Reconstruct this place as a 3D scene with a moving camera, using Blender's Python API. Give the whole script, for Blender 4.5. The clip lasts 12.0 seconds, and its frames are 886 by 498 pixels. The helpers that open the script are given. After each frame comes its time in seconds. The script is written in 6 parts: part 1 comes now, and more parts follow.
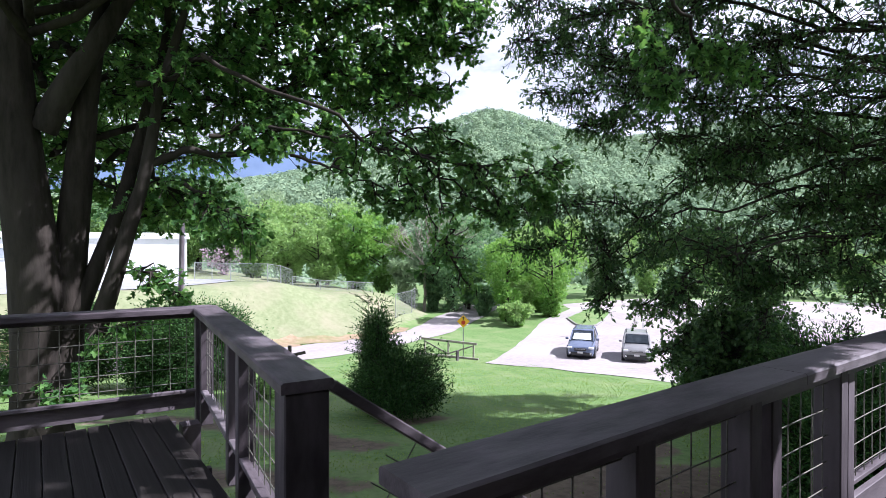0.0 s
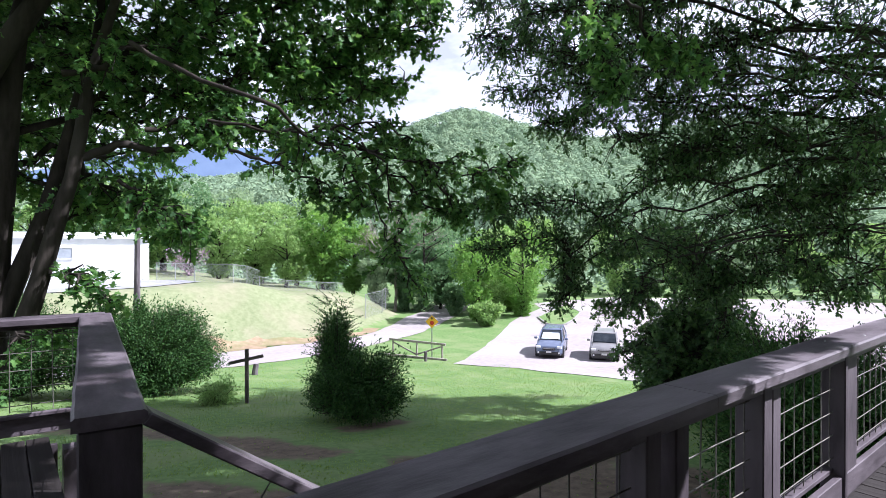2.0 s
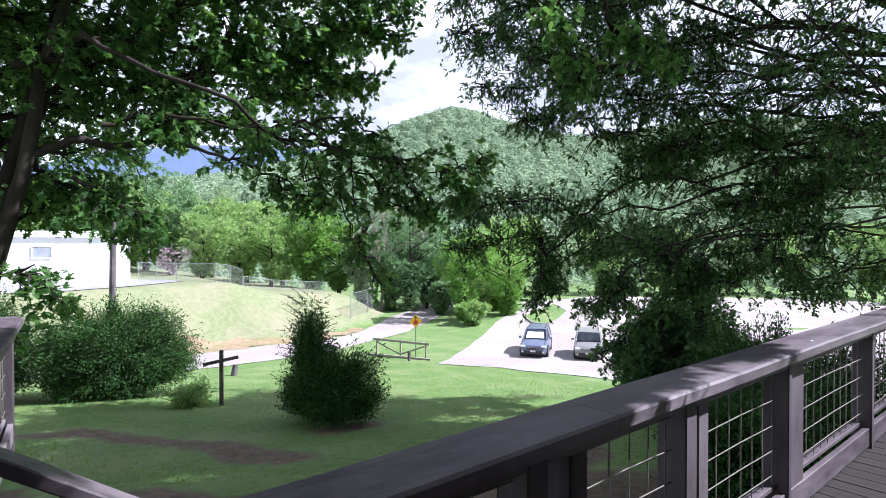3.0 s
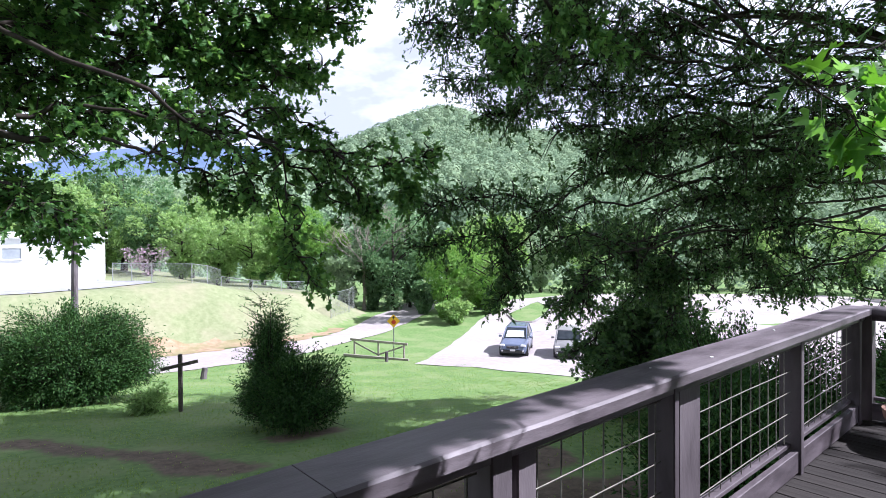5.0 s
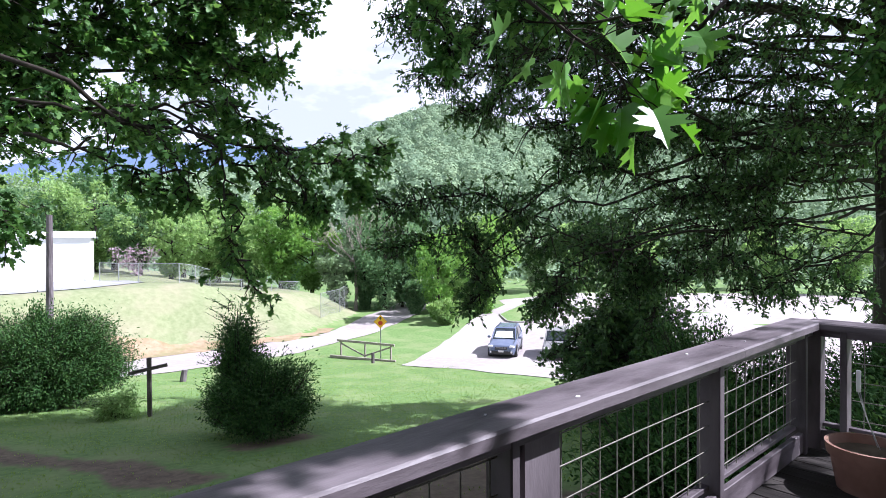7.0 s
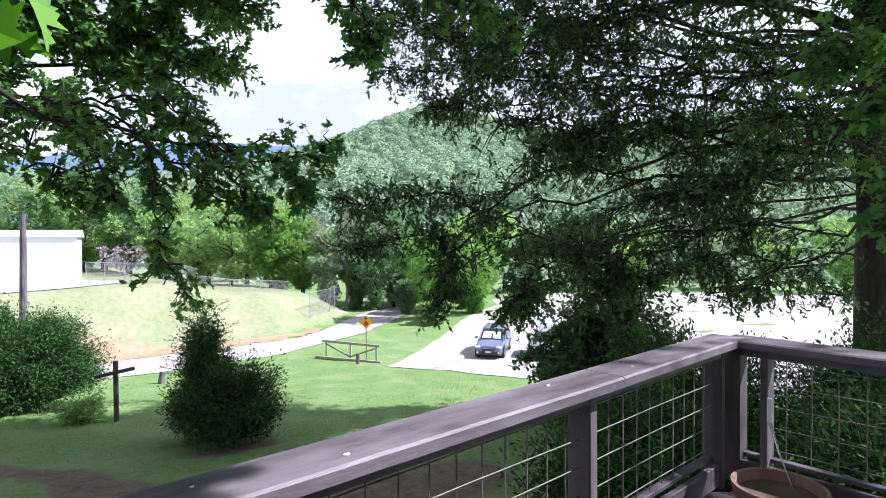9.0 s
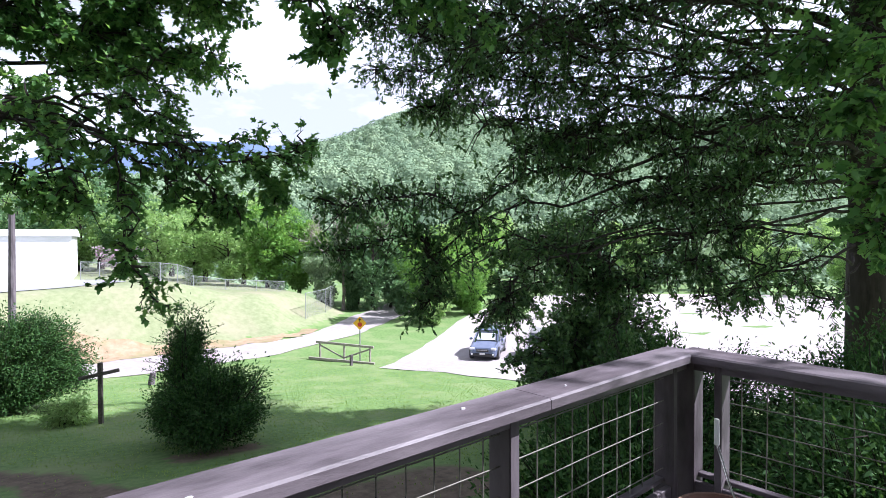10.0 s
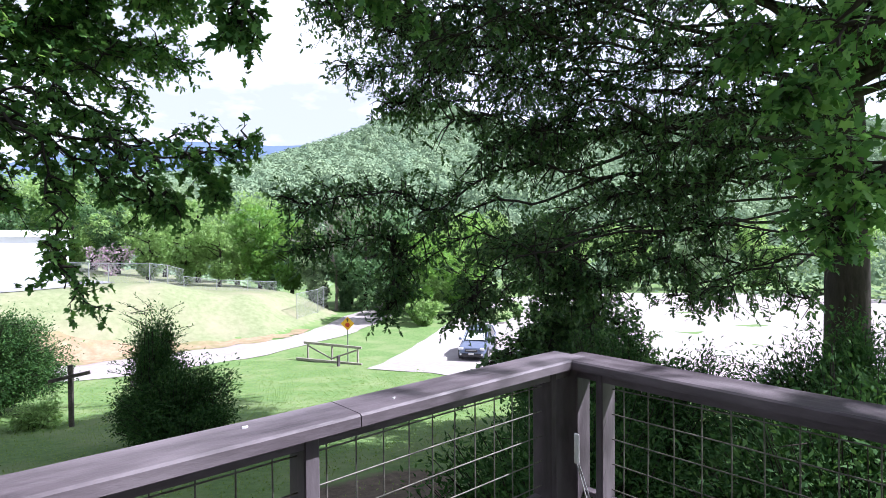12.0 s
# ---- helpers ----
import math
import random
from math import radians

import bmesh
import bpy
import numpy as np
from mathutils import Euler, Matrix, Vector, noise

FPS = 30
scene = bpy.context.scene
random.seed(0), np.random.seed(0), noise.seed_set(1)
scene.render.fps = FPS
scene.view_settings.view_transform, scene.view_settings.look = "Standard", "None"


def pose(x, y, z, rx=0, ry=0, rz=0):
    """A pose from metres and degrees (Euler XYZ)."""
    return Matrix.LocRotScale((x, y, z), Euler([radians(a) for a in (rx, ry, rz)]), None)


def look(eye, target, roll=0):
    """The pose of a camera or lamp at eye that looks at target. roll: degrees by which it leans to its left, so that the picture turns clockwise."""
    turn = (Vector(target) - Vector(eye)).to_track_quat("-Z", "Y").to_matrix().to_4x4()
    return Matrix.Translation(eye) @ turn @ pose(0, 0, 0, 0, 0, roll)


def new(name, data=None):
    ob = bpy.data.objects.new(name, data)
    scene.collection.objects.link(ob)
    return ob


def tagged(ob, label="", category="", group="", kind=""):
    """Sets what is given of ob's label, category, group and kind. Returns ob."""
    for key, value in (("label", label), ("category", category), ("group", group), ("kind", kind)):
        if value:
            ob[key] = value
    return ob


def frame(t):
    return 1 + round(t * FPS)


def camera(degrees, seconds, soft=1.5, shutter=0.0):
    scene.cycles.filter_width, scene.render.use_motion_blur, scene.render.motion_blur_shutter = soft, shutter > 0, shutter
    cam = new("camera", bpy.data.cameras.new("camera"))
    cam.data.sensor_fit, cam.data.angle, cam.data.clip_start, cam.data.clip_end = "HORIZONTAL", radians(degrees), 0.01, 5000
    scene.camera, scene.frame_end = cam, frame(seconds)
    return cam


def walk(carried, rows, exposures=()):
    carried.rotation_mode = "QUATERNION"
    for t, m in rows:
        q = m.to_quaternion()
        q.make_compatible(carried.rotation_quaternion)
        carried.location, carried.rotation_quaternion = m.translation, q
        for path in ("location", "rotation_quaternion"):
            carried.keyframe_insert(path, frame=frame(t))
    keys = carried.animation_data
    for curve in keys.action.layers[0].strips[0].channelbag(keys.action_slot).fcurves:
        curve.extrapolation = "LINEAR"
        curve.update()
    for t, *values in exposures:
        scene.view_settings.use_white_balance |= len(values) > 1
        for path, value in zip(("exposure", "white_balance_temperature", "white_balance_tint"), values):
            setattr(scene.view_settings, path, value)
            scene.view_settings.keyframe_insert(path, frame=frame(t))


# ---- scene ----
cam = camera(77.4, 12.0, 0.8)
PATH = [
    (0, (2.489, -0.184, 1.405), (3.969, 1.831, 1.387), 0.1),
    (0.5, (2.596, -0.184, 1.397), (4.096, 1.816, 1.38), 0.1),
    (1, (2.736, -0.175, 1.391), (4.26, 1.807, 1.372), 0.0),
    (1.5, (2.895, -0.149, 1.402), (4.44, 1.816, 1.382), 0.1),
    (2, (3.064, -0.149, 1.41), (4.634, 1.797, 1.39), 0.0),
    (2.5, (3.29, -0.171, 1.407), (4.881, 1.757, 1.382), -0.1),
    (3, (3.518, -0.203, 1.414), (5.124, 1.714, 1.389), -0.0),
    (5, (4.459, -0.27, 1.41), (6.1, 1.616, 1.377), -0.4),
    (5.5, (4.67, -0.315, 1.426), (6.312, 1.57, 1.392), -0.3),
    (6, (4.881, -0.348, 1.435), (6.525, 1.536, 1.399), -0.3),
    (6.5, (5.103, -0.366, 1.432), (6.746, 1.516, 1.395), -0.3),
    (7, (5.33, -0.372, 1.45), (6.974, 1.51, 1.412), -0.4),
    (9, (6.188, -0.554, 1.495), (7.837, 1.324, 1.451), -0.4),
    (9.5, (6.395, -0.599, 1.509), (8.043, 1.281, 1.466), -0.4),
    (10, (6.59, -0.65, 1.53), (8.238, 1.229, 1.487), -0.2),
    (10.5, (6.79, -0.719, 1.524), (8.439, 1.16, 1.48), -0.3),
    (11, (6.975, -0.802, 1.527), (8.624, 1.076, 1.484), -0.2),
    (11.5, (7.154, -0.87, 1.519), (8.803, 1.009, 1.474), -0.2),
    (12, (7.34, -0.922, 1.5), (8.988, 0.958, 1.456), -0.4),
]
walk(cam, [(t, look(eye, target, roll)) for t, eye, target, roll in PATH], [(0, 1.05, 5560, 20), (12, 1.2, 5560, 20)])

from mathutils import geometry

# ---- sky, sun, exposure ----
SUN_AZ, SUN_EL = math.atan2(0.77, -0.64), radians(47)  # from +y towards +x
world = bpy.data.worlds.new("world")
scene.world = world
world.use_nodes = True
wn, wl = world.node_tree.nodes, world.node_tree.links
wn.clear()
w_out = wn.new("ShaderNodeOutputWorld")
w_bg = wn.new("ShaderNodeBackground")
w_bg.inputs["Strength"].default_value = 0.026
sky = wn.new("ShaderNodeTexSky")
sky.sky_type, sky.sun_disc = "NISHITA", False
sky.sun_elevation, sky.sun_rotation = SUN_EL, SUN_AZ
sky.air_density, sky.dust_density = 1.0, 1.2
w_co = wn.new("ShaderNodeTexCoord")
w_map = wn.new("ShaderNodeMapping")
w_map.inputs["Scale"].default_value = (2.2, 2.2, 5.5)
w_no = wn.new("ShaderNodeTexNoise")
w_no.inputs["Scale"].default_value, w_no.inputs["Detail"].default_value, w_no.inputs["Roughness"].default_value = 1.3, 6, 0.55
w_rp = wn.new("ShaderNodeValToRGB")
w_rp.color_ramp.elements[0].position, w_rp.color_ramp.elements[1].position = 0.42, 0.55
w_rp.color_ramp.elements[0].color = (0.52, 0.52, 0.52, 1)
w_mx = wn.new("ShaderNodeMix")
w_mx.data_type = "RGBA"
w_mx.inputs[7].default_value = (28.0, 28.3, 28.8, 1)
wl.new(w_co.outputs["Generated"], w_map.inputs["Vector"])
wl.new(w_map.outputs[0], w_no.inputs["Vector"])
wl.new(w_no.outputs["Fac"], w_rp.inputs["Fac"])
w_sep = wn.new("ShaderNodeSeparateXYZ")
w_fade = wn.new("ShaderNodeMapRange")
w_fade.inputs[1].default_value, w_fade.inputs[2].default_value, w_fade.inputs[3].default_value, w_fade.inputs[4].default_value = 0.45, 0.9, 1.0, 0.3
w_mul = wn.new("ShaderNodeMath")
w_mul.operation = "MULTIPLY"
wl.new(w_co.outputs["Generated"], w_sep.inputs[0])
wl.new(w_sep.outputs["Z"], w_fade.inputs[0])
wl.new(w_rp.outputs["Color"], w_mul.inputs[0])
wl.new(w_fade.outputs[0], w_mul.inputs[1])
wl.new(w_mul.outputs[0], w_mx.inputs[0])
wl.new(sky.outputs[0], w_mx.inputs[6])
wl.new(w_mx.outputs[2], w_bg.inputs["Color"])
wl.new(w_bg.outputs[0], w_out.inputs["Surface"])

sun = new("sun", bpy.data.lights.new("sun", "SUN"))
sun.data.energy, sun.data.angle, sun.data.color = 5.0, radians(0.55), (1.0, 0.955, 0.88)
sun.matrix_world = look((0, 0, 30), (-math.sin(SUN_AZ) * math.cos(SUN_EL), -math.cos(SUN_AZ) * math.cos(SUN_EL), 30 - math.sin(SUN_EL)))

# ---- materials ----


def material(name, c1, c2, scale=8.0, rough=0.7, bump=0.15, c3=None, scale3=1.2, amount3=0.5, stretch=(1, 1, 1), metal=0.0, per=0.0, sheen=0.0, trans=0.0, spec=0.5):
    """Two-scale procedural surface: c1-c2 grain, c3 larger stains. per: lightness change from object to object."""
    m = bpy.data.materials.new(name)
    m.use_nodes = True
    n, l = m.node_tree.nodes, m.node_tree.links
    b = n["Principled BSDF"]
    co = n.new("ShaderNodeTexCoord")
    mp = n.new("ShaderNodeMapping")
    mp.inputs["Scale"].default_value = stretch
    l.new(co.outputs["Object"], mp.inputs["Vector"])
    t = n.new("ShaderNodeTexNoise")
    t.inputs["Scale"].default_value, t.inputs["Detail"].default_value, t.inputs["Roughness"].default_value = scale, 5, 0.62
    l.new(mp.outputs[0], t.inputs["Vector"])
    r = n.new("ShaderNodeValToRGB")
    r.color_ramp.elements[0].position, r.color_ramp.elements[1].position = 0.33, 0.68
    r.color_ramp.elements[0].color, r.color_ramp.elements[1].color = (*c1, 1), (*c2, 1)
    l.new(t.outputs["Fac"], r.inputs["Fac"])
    col = r.outputs["Color"]
    if c3:
        t3 = n.new("ShaderNodeTexNoise")
        t3.inputs["Scale"].default_value, t3.inputs["Detail"].default_value = scale3, 4
        l.new(mp.outputs[0], t3.inputs["Vector"])
        r3 = n.new("ShaderNodeValToRGB")
        r3.color_ramp.elements[0].position, r3.color_ramp.elements[1].position = 0.45, 0.66
        r3.color_ramp.elements[1].color = (amount3, amount3, amount3, 1)
        l.new(t3.outputs["Fac"], r3.inputs["Fac"])
        x = n.new("ShaderNodeMix")
        x.data_type = "RGBA"
        x.inputs[7].default_value = (*c3, 1)
        l.new(r3.outputs["Color"], x.inputs[0])
        l.new(col, x.inputs[6])
        col = x.outputs[2]
    if per:
        oi = n.new("ShaderNodeObjectInfo")
        mr = n.new("ShaderNodeMapRange")
        mr.inputs[3].default_value, mr.inputs[4].default_value = 1 - per, 1 + per
        hs = n.new("ShaderNodeHueSaturation")
        l.new(oi.outputs["Random"], mr.inputs[0])
        l.new(mr.outputs[0], hs.inputs["Value"])
        l.new(col, hs.inputs["Color"])
        col = hs.outputs[0]
    l.new(col, b.inputs["Base Color"])
    b.inputs["Roughness"].default_value, b.inputs["Metallic"].default_value = rough, metal
    b.inputs["Specular IOR Level"].default_value = spec
    if bump:
        bp = n.new("ShaderNodeBump")
        bp.inputs["Strength"].default_value, bp.inputs["Distance"].default_value = bump, 0.02
        l.new(t.outputs["Fac"], bp.inputs["Height"])
        l.new(bp.outputs[0], b.inputs["Normal"])
    return m


def leaf_material(name, c1, c2, c3, glow=0.35, rough=0.55, spec=0.3, by="leaf"):
    """Leaf: colour changes from leaf to leaf; light shines through."""
    m = bpy.data.materials.new(name)
    m.use_nodes = True
    n, l = m.node_tree.nodes, m.node_tree.links
    b = n["Principled BSDF"]
    g = n.new("ShaderNodeNewGeometry")
    r = n.new("ShaderNodeValToRGB")
    r.color_ramp.elements[0].color, r.color_ramp.elements[1].color = (*c1, 1), (*c3, 1)
    e = r.color_ramp.elements.new(0.5)
    e.color = (*c2, 1)
    if by == "crown":
        at = n.new("ShaderNodeAttribute")
        at.attribute_name = "tone"
        ad = n.new("ShaderNodeMath")
        ad.operation = "MULTIPLY_ADD"
        ad.inputs[1].default_value = 0.14
        l.new(g.outputs["Random Per Island"], ad.inputs[0])
        l.new(at.outputs["Fac"], ad.inputs[2])
        l.new(ad.outputs[0], r.inputs["Fac"])
    elif by == "object":
        l.new(n.new("ShaderNodeObjectInfo").outputs["Random"], r.inputs["Fac"])
    else:
        l.new(g.outputs["Random Per Island"], r.inputs["Fac"])
    l.new(r.outputs[0], b.inputs["Base Color"])
    b.inputs["Roughness"].default_value = rough
    b.inputs["Specular IOR Level"].default_value = spec
    tr = n.new("ShaderNodeBsdfTranslucent")
    hs = n.new("ShaderNodeHueSaturation")
    hs.inputs["Hue"].default_value, hs.inputs["Saturation"].default_value, hs.inputs["Value"].default_value = 0.475, 1.15, 1.5
    l.new(r.outputs[0], hs.inputs["Color"])
    l.new(hs.outputs[0], tr.inputs["Color"])
    mx = n.new("ShaderNodeMixShader")
    mx.inputs[0].default_value = glow
    l.new(b.outputs[0], mx.inputs[1])
    l.new(tr.outputs[0], mx.inputs[2])
    l.new(mx.outputs[0], n["Material Output"].inputs["Surface"])
    return m


WOOD = material("dark_stained_wood", (0.048, 0.039, 0.044), (0.112, 0.093, 0.104), 9, 0.6, 0.3, (0.21, 0.182, 0.198), 2.2, 0.6, (1, 1, 0.3), per=0.12, spec=0.3)
WOOD_X = material("dark_stained_wood_long", (0.062, 0.050, 0.057), (0.145, 0.120, 0.135), 14, 0.5, 0.3, (0.28, 0.243, 0.265), 2.0, 0.7, (0.3, 1, 1), per=0.08, spec=0.35)
WOOD_Y = material("deck_board_wood", (0.016, 0.013, 0.012), (0.040, 0.034, 0.032), 16, 0.7, 0.35, (0.085, 0.072, 0.068), 2.5, 0.6, (1, 0.12, 1), per=0.2, spec=0.25)
WIRE = material("galvanised_wire", (0.10, 0.096, 0.082), (0.22, 0.21, 0.175), 30, 0.55, 0, metal=0.15)
STEEL = material("grey_steel", (0.35, 0.36, 0.36), (0.5, 0.51, 0.52), 20, 0.5, 0.05, metal=0.6)
GREY_WOOD = material("weathered_grey_wood", (0.24, 0.215, 0.18), (0.40, 0.365, 0.31), 12, 0.85, 0.3, (0.15, 0.13, 0.11), 1.5, 0.4)
DARK_POLE = material("dark_creosoted_wood", (0.05, 0.042, 0.035), (0.11, 0.095, 0.08), 14, 0.85, 0.3)
POLE_WOOD = material("dark_stained_wood", (0.048, 0.039, 0.044), (0.112, 0.093, 0.104), 9, 0.6, 0.3, (0.21, 0.182, 0.198), 2.2, 0.6, (1, 1, 0.3), per=0.12, spec=0.3)
GRASS = material("mown_grass", (0.100, 0.172, 0.050), (0.160, 0.252, 0.084), 5.5, 0.9, 0.5, (0.235, 0.275, 0.130), 0.55, 0.55, spec=0.2)
BANK = material("dry_bank_grass", (0.172, 0.205, 0.100), (0.248, 0.268, 0.150), 2.5, 0.9, 0.4, (0.320, 0.272, 0.200), 0.3, 0.5, spec=0.2)
SOIL = material("bare_soil", (0.075, 0.058, 0.042), (0.16, 0.122, 0.088), 6, 0.95, 0.5, (0.22, 0.165, 0.125), 1.2, 0.5, spec=0.2)
CLAY = material("pale_clay_soil", (0.26, 0.185, 0.115), (0.36, 0.275, 0.185), 2, 0.95, 0.4, (0.17, 0.19, 0.075), 0.6, 0.7, spec=0.2)
ASPHALT = material("sunbleached_asphalt", (0.29, 0.255, 0.253), (0.37, 0.33, 0.327), 3, 0.9, 0.25, (0.42, 0.385, 0.375), 0.13, 0.7, spec=0.3)
DRIVE = material("grey_drive_asphalt", (0.25, 0.25, 0.26), (0.34, 0.34, 0.35), 3, 0.9, 0.25, (0.42, 0.41, 0.4), 0.2, 0.6, spec=0.3)
CRACK = material("sealed_crack", (0.16, 0.15, 0.15), (0.25, 0.24, 0.23), 4, 0.9, 0)
CONCRETE = material("kerb_concrete", (0.2, 0.19, 0.18), (0.36, 0.34, 0.32), 5, 0.9, 0.2)
BARK = material("grey_bark", (0.018, 0.015, 0.013), (0.050, 0.041, 0.035), 7, 0.95, 0.9, (0.066, 0.058, 0.050), 1.2, 0.4, (1, 1, 0.22), spec=0.15)
TWIG = material("pale_dead_twig", (0.23, 0.19, 0.165), (0.36, 0.31, 0.27), 8, 0.9, 0.1)
WALL_W = material("white_painted_metal", (0.74, 0.75, 0.76), (0.82, 0.82, 0.83), 0.8, 0.5, 0.02, (0.66, 0.67, 0.68), 0.25, 0.4)
ROOF_W = material("pale_metal_roof", (0.66, 0.67, 0.69), (0.76, 0.77, 0.78), 1.5, 0.45, 0.02)
SIDING = material("brown_house_siding", (0.2, 0.16, 0.13), (0.3, 0.25, 0.2), 6, 0.75, 0.15, (0.16, 0.13, 0.1), 0.8, 0.4)
SHINGLE = material("dark_roof_shingle", (0.06, 0.058, 0.055), (0.12, 0.115, 0.11), 9, 0.9, 0.3)
GLASS = material("dark_window_glass", (0.02, 0.025, 0.03), (0.05, 0.06, 0.07), 2, 0.06, 0)
# clay colour darkened, with the shade on the pot put into it
TERRACOTTA = material("terracotta", (0.17, 0.085, 0.06), (0.26, 0.14, 0.10), 5, 0.8, 0.1, (0.32, 0.25, 0.21), 2, 0.5)
YELLOW = material("yellow_sign_sheet", (0.80, 0.42, 0.02), (0.86, 0.47, 0.03), 4, 0.45, 0)
BLACK = material("black_paint", (0.012, 0.012, 0.012), (0.022, 0.022, 0.022), 10, 0.5, 0)
RED = material("red_paint", (0.5, 0.03, 0.02), (0.58, 0.05, 0.03), 8, 0.45, 0)
RUBBER = material("tyre_rubber", (0.015, 0.015, 0.016), (0.03, 0.03, 0.03), 12, 0.8, 0.1)
ALLOY = material("silver_alloy", (0.5, 0.5, 0.52), (0.6, 0.6, 0.62), 6, 0.3, 0, metal=0.9)
PAINT_BLUE = material("slate_blue_car_paint", (0.155, 0.185, 0.275), (0.185, 0.215, 0.315), 3, 0.25, 0, metal=0.35)
PAINT_GREY = material("silver_grey_car_paint", (0.3, 0.29, 0.285), (0.37, 0.36, 0.355), 3, 0.28, 0, metal=0.4)
PLASTIC = material("black_plastic_trim", (0.02, 0.02, 0.021), (0.035, 0.035, 0.036), 9, 0.6, 0)
LAMP = material("clear_headlight", (0.65, 0.66, 0.68), (0.8, 0.8, 0.82), 5, 0.12, 0)
PLATE = material("pale_number_plate", (0.6, 0.6, 0.6), (0.7, 0.7, 0.7), 5, 0.5, 0)
SHADE_SILVER = material("silver_sunshade", (0.58, 0.64, 0.70), (0.70, 0.75, 0.80), 4, 0.2, 0.1)
MATT_WHITE = material("white_plastic", (0.7, 0.7, 0.69), (0.78, 0.78, 0.77), 6, 0.5, 0)

LEAF_OAK = leaf_material("oak_leaf", (0.032, 0.078, 0.030), (0.060, 0.126, 0.043), (0.112, 0.205, 0.069), 0.38)
LEAF_MAPLE = leaf_material("maple_leaf", (0.047, 0.125, 0.037), (0.088, 0.202, 0.058), (0.168, 0.319, 0.091), 0.45)
LEAF_BUSH = leaf_material("bush_leaf", (0.024, 0.066, 0.020), (0.042, 0.102, 0.030), (0.080, 0.160, 0.046), 0.25, 0.7, 0.12)
LEAF_BRIGHT = leaf_material("bright_tree_leaf", (0.116, 0.242, 0.061), (0.168, 0.326, 0.082), (0.231, 0.399, 0.123), 0.42, 0.6, 0.2)
# woodland greens lifted above real leaf colour to stand in for haze
LEAF_MID = leaf_material("woodland_leaf", (0.168, 0.280, 0.108), (0.241, 0.375, 0.146), (0.336, 0.482, 0.207), 0.5, 0.7, 0.15)
LEAF_DARK = leaf_material("dark_woodland_leaf", (0.094, 0.181, 0.090), (0.138, 0.244, 0.119), (0.206, 0.325, 0.163), 0.45, 0.7, 0.15)
LEAF_GREY = leaf_material("greyish_leaf", (0.185, 0.269, 0.160), (0.252, 0.342, 0.204), (0.325, 0.414, 0.262), 0.5, 0.7, 0.15)
LEAF_PINK = leaf_material("pinkish_blossom", (0.300, 0.200, 0.247), (0.360, 0.270, 0.325), (0.200, 0.240, 0.156), 0.3)
# hill crown greens are paled and greyed to carry the haze
HILL_LEAF = leaf_material("hill_forest", (0.145, 0.215, 0.138), (0.225, 0.310, 0.192), (0.315, 0.405, 0.245), 0.15, 1.0, 0.0, "crown")
# floor colour darkened to paint the shade in gaps between crowns
HILL_FLOOR = material("shade_dark_hill_floor", (0.07, 0.11, 0.07), (0.10, 0.15, 0.09), 0.2, 1.0, 0, spec=0.0)
SPRIG_LEAF = leaf_material("sunlit_maple_leaf", (0.070, 0.215, 0.035), (0.115, 0.300, 0.055), (0.180, 0.385, 0.110), 0.42, 0.4, 0.5, "object")
# the ridge's blue is aerial haze put into its base colour
RIDGE = material("haze_blue_ridge", (0.095, 0.14, 0.235), (0.115, 0.165, 0.265), 0.02, 1.0, 0)
GRASS_BLADE = leaf_material("grass_blade", (0.130, 0.220, 0.060), (0.165, 0.265, 0.080), (0.210, 0.305, 0.105), 0.6, 0.9, 0.0)

# ---- mesh helpers ----


def shade_smooth(me, angle=None):
    me.polygons.foreach_set("use_smooth", [True] * len(me.polygons))
    if angle:
        me.set_sharp_from_angle(angle=radians(angle))


def part(name, bm, mat, parent=None, label="", smooth=None):
    """One bmesh as one mesh object, under a thing or part, or at top level."""
    me = bpy.data.meshes.new(name)
    bm.to_mesh(me)
    bm.free()
    for m in mat if isinstance(mat, (list, tuple)) else [mat]:
        me.materials.append(m)
    if smooth is not None:
        shade_smooth(me, smooth)
    ob = new(name, me)
    if parent is not None:
        ob.parent = parent
    if label:
        tagged(ob, label)
    return ob


def raw(name, verts, faces, mat, parent=None, smooth=False):
    me = bpy.data.meshes.new(name)
    me.from_pydata(verts, [], faces)
    me.materials.append(mat)
    if smooth:
        shade_smooth(me)
    ob = new(name, me)
    if parent is not None:
        ob.parent = parent
    return ob


def root(name, x=0.0, y=0.0, z=0.0, rz=0.0):
    ob = new(name)
    ob.matrix_world = pose(x, y, z, 0, 0, rz)
    return ob


def box(bm, c, s, m=None, bevel=0.0):
    """Adds a box of size s at c, turned by the matrix m first."""
    mat = Matrix.Translation(c) @ (m or Matrix()) @ Matrix.Diagonal((*s, 1))
    r = bmesh.ops.create_cube(bm, size=1, matrix=mat)
    if bevel:
        es = list({e for v in r["verts"] for e in v.link_edges})
        bmesh.ops.bevel(bm, geom=es, offset=bevel, segments=1, affect="EDGES")
    return bm


def bar(bm, a, b, w, h, bevel=0.0):
    """Adds a straight bar from a to b, w wide (level) and h high."""
    a, b = Vector(a), Vector(b)
    d = b - a
    q = d.to_track_quat("X", "Z").to_matrix().to_4x4()
    return box(bm, (a + b) / 2, (d.length, w, h), q, bevel)


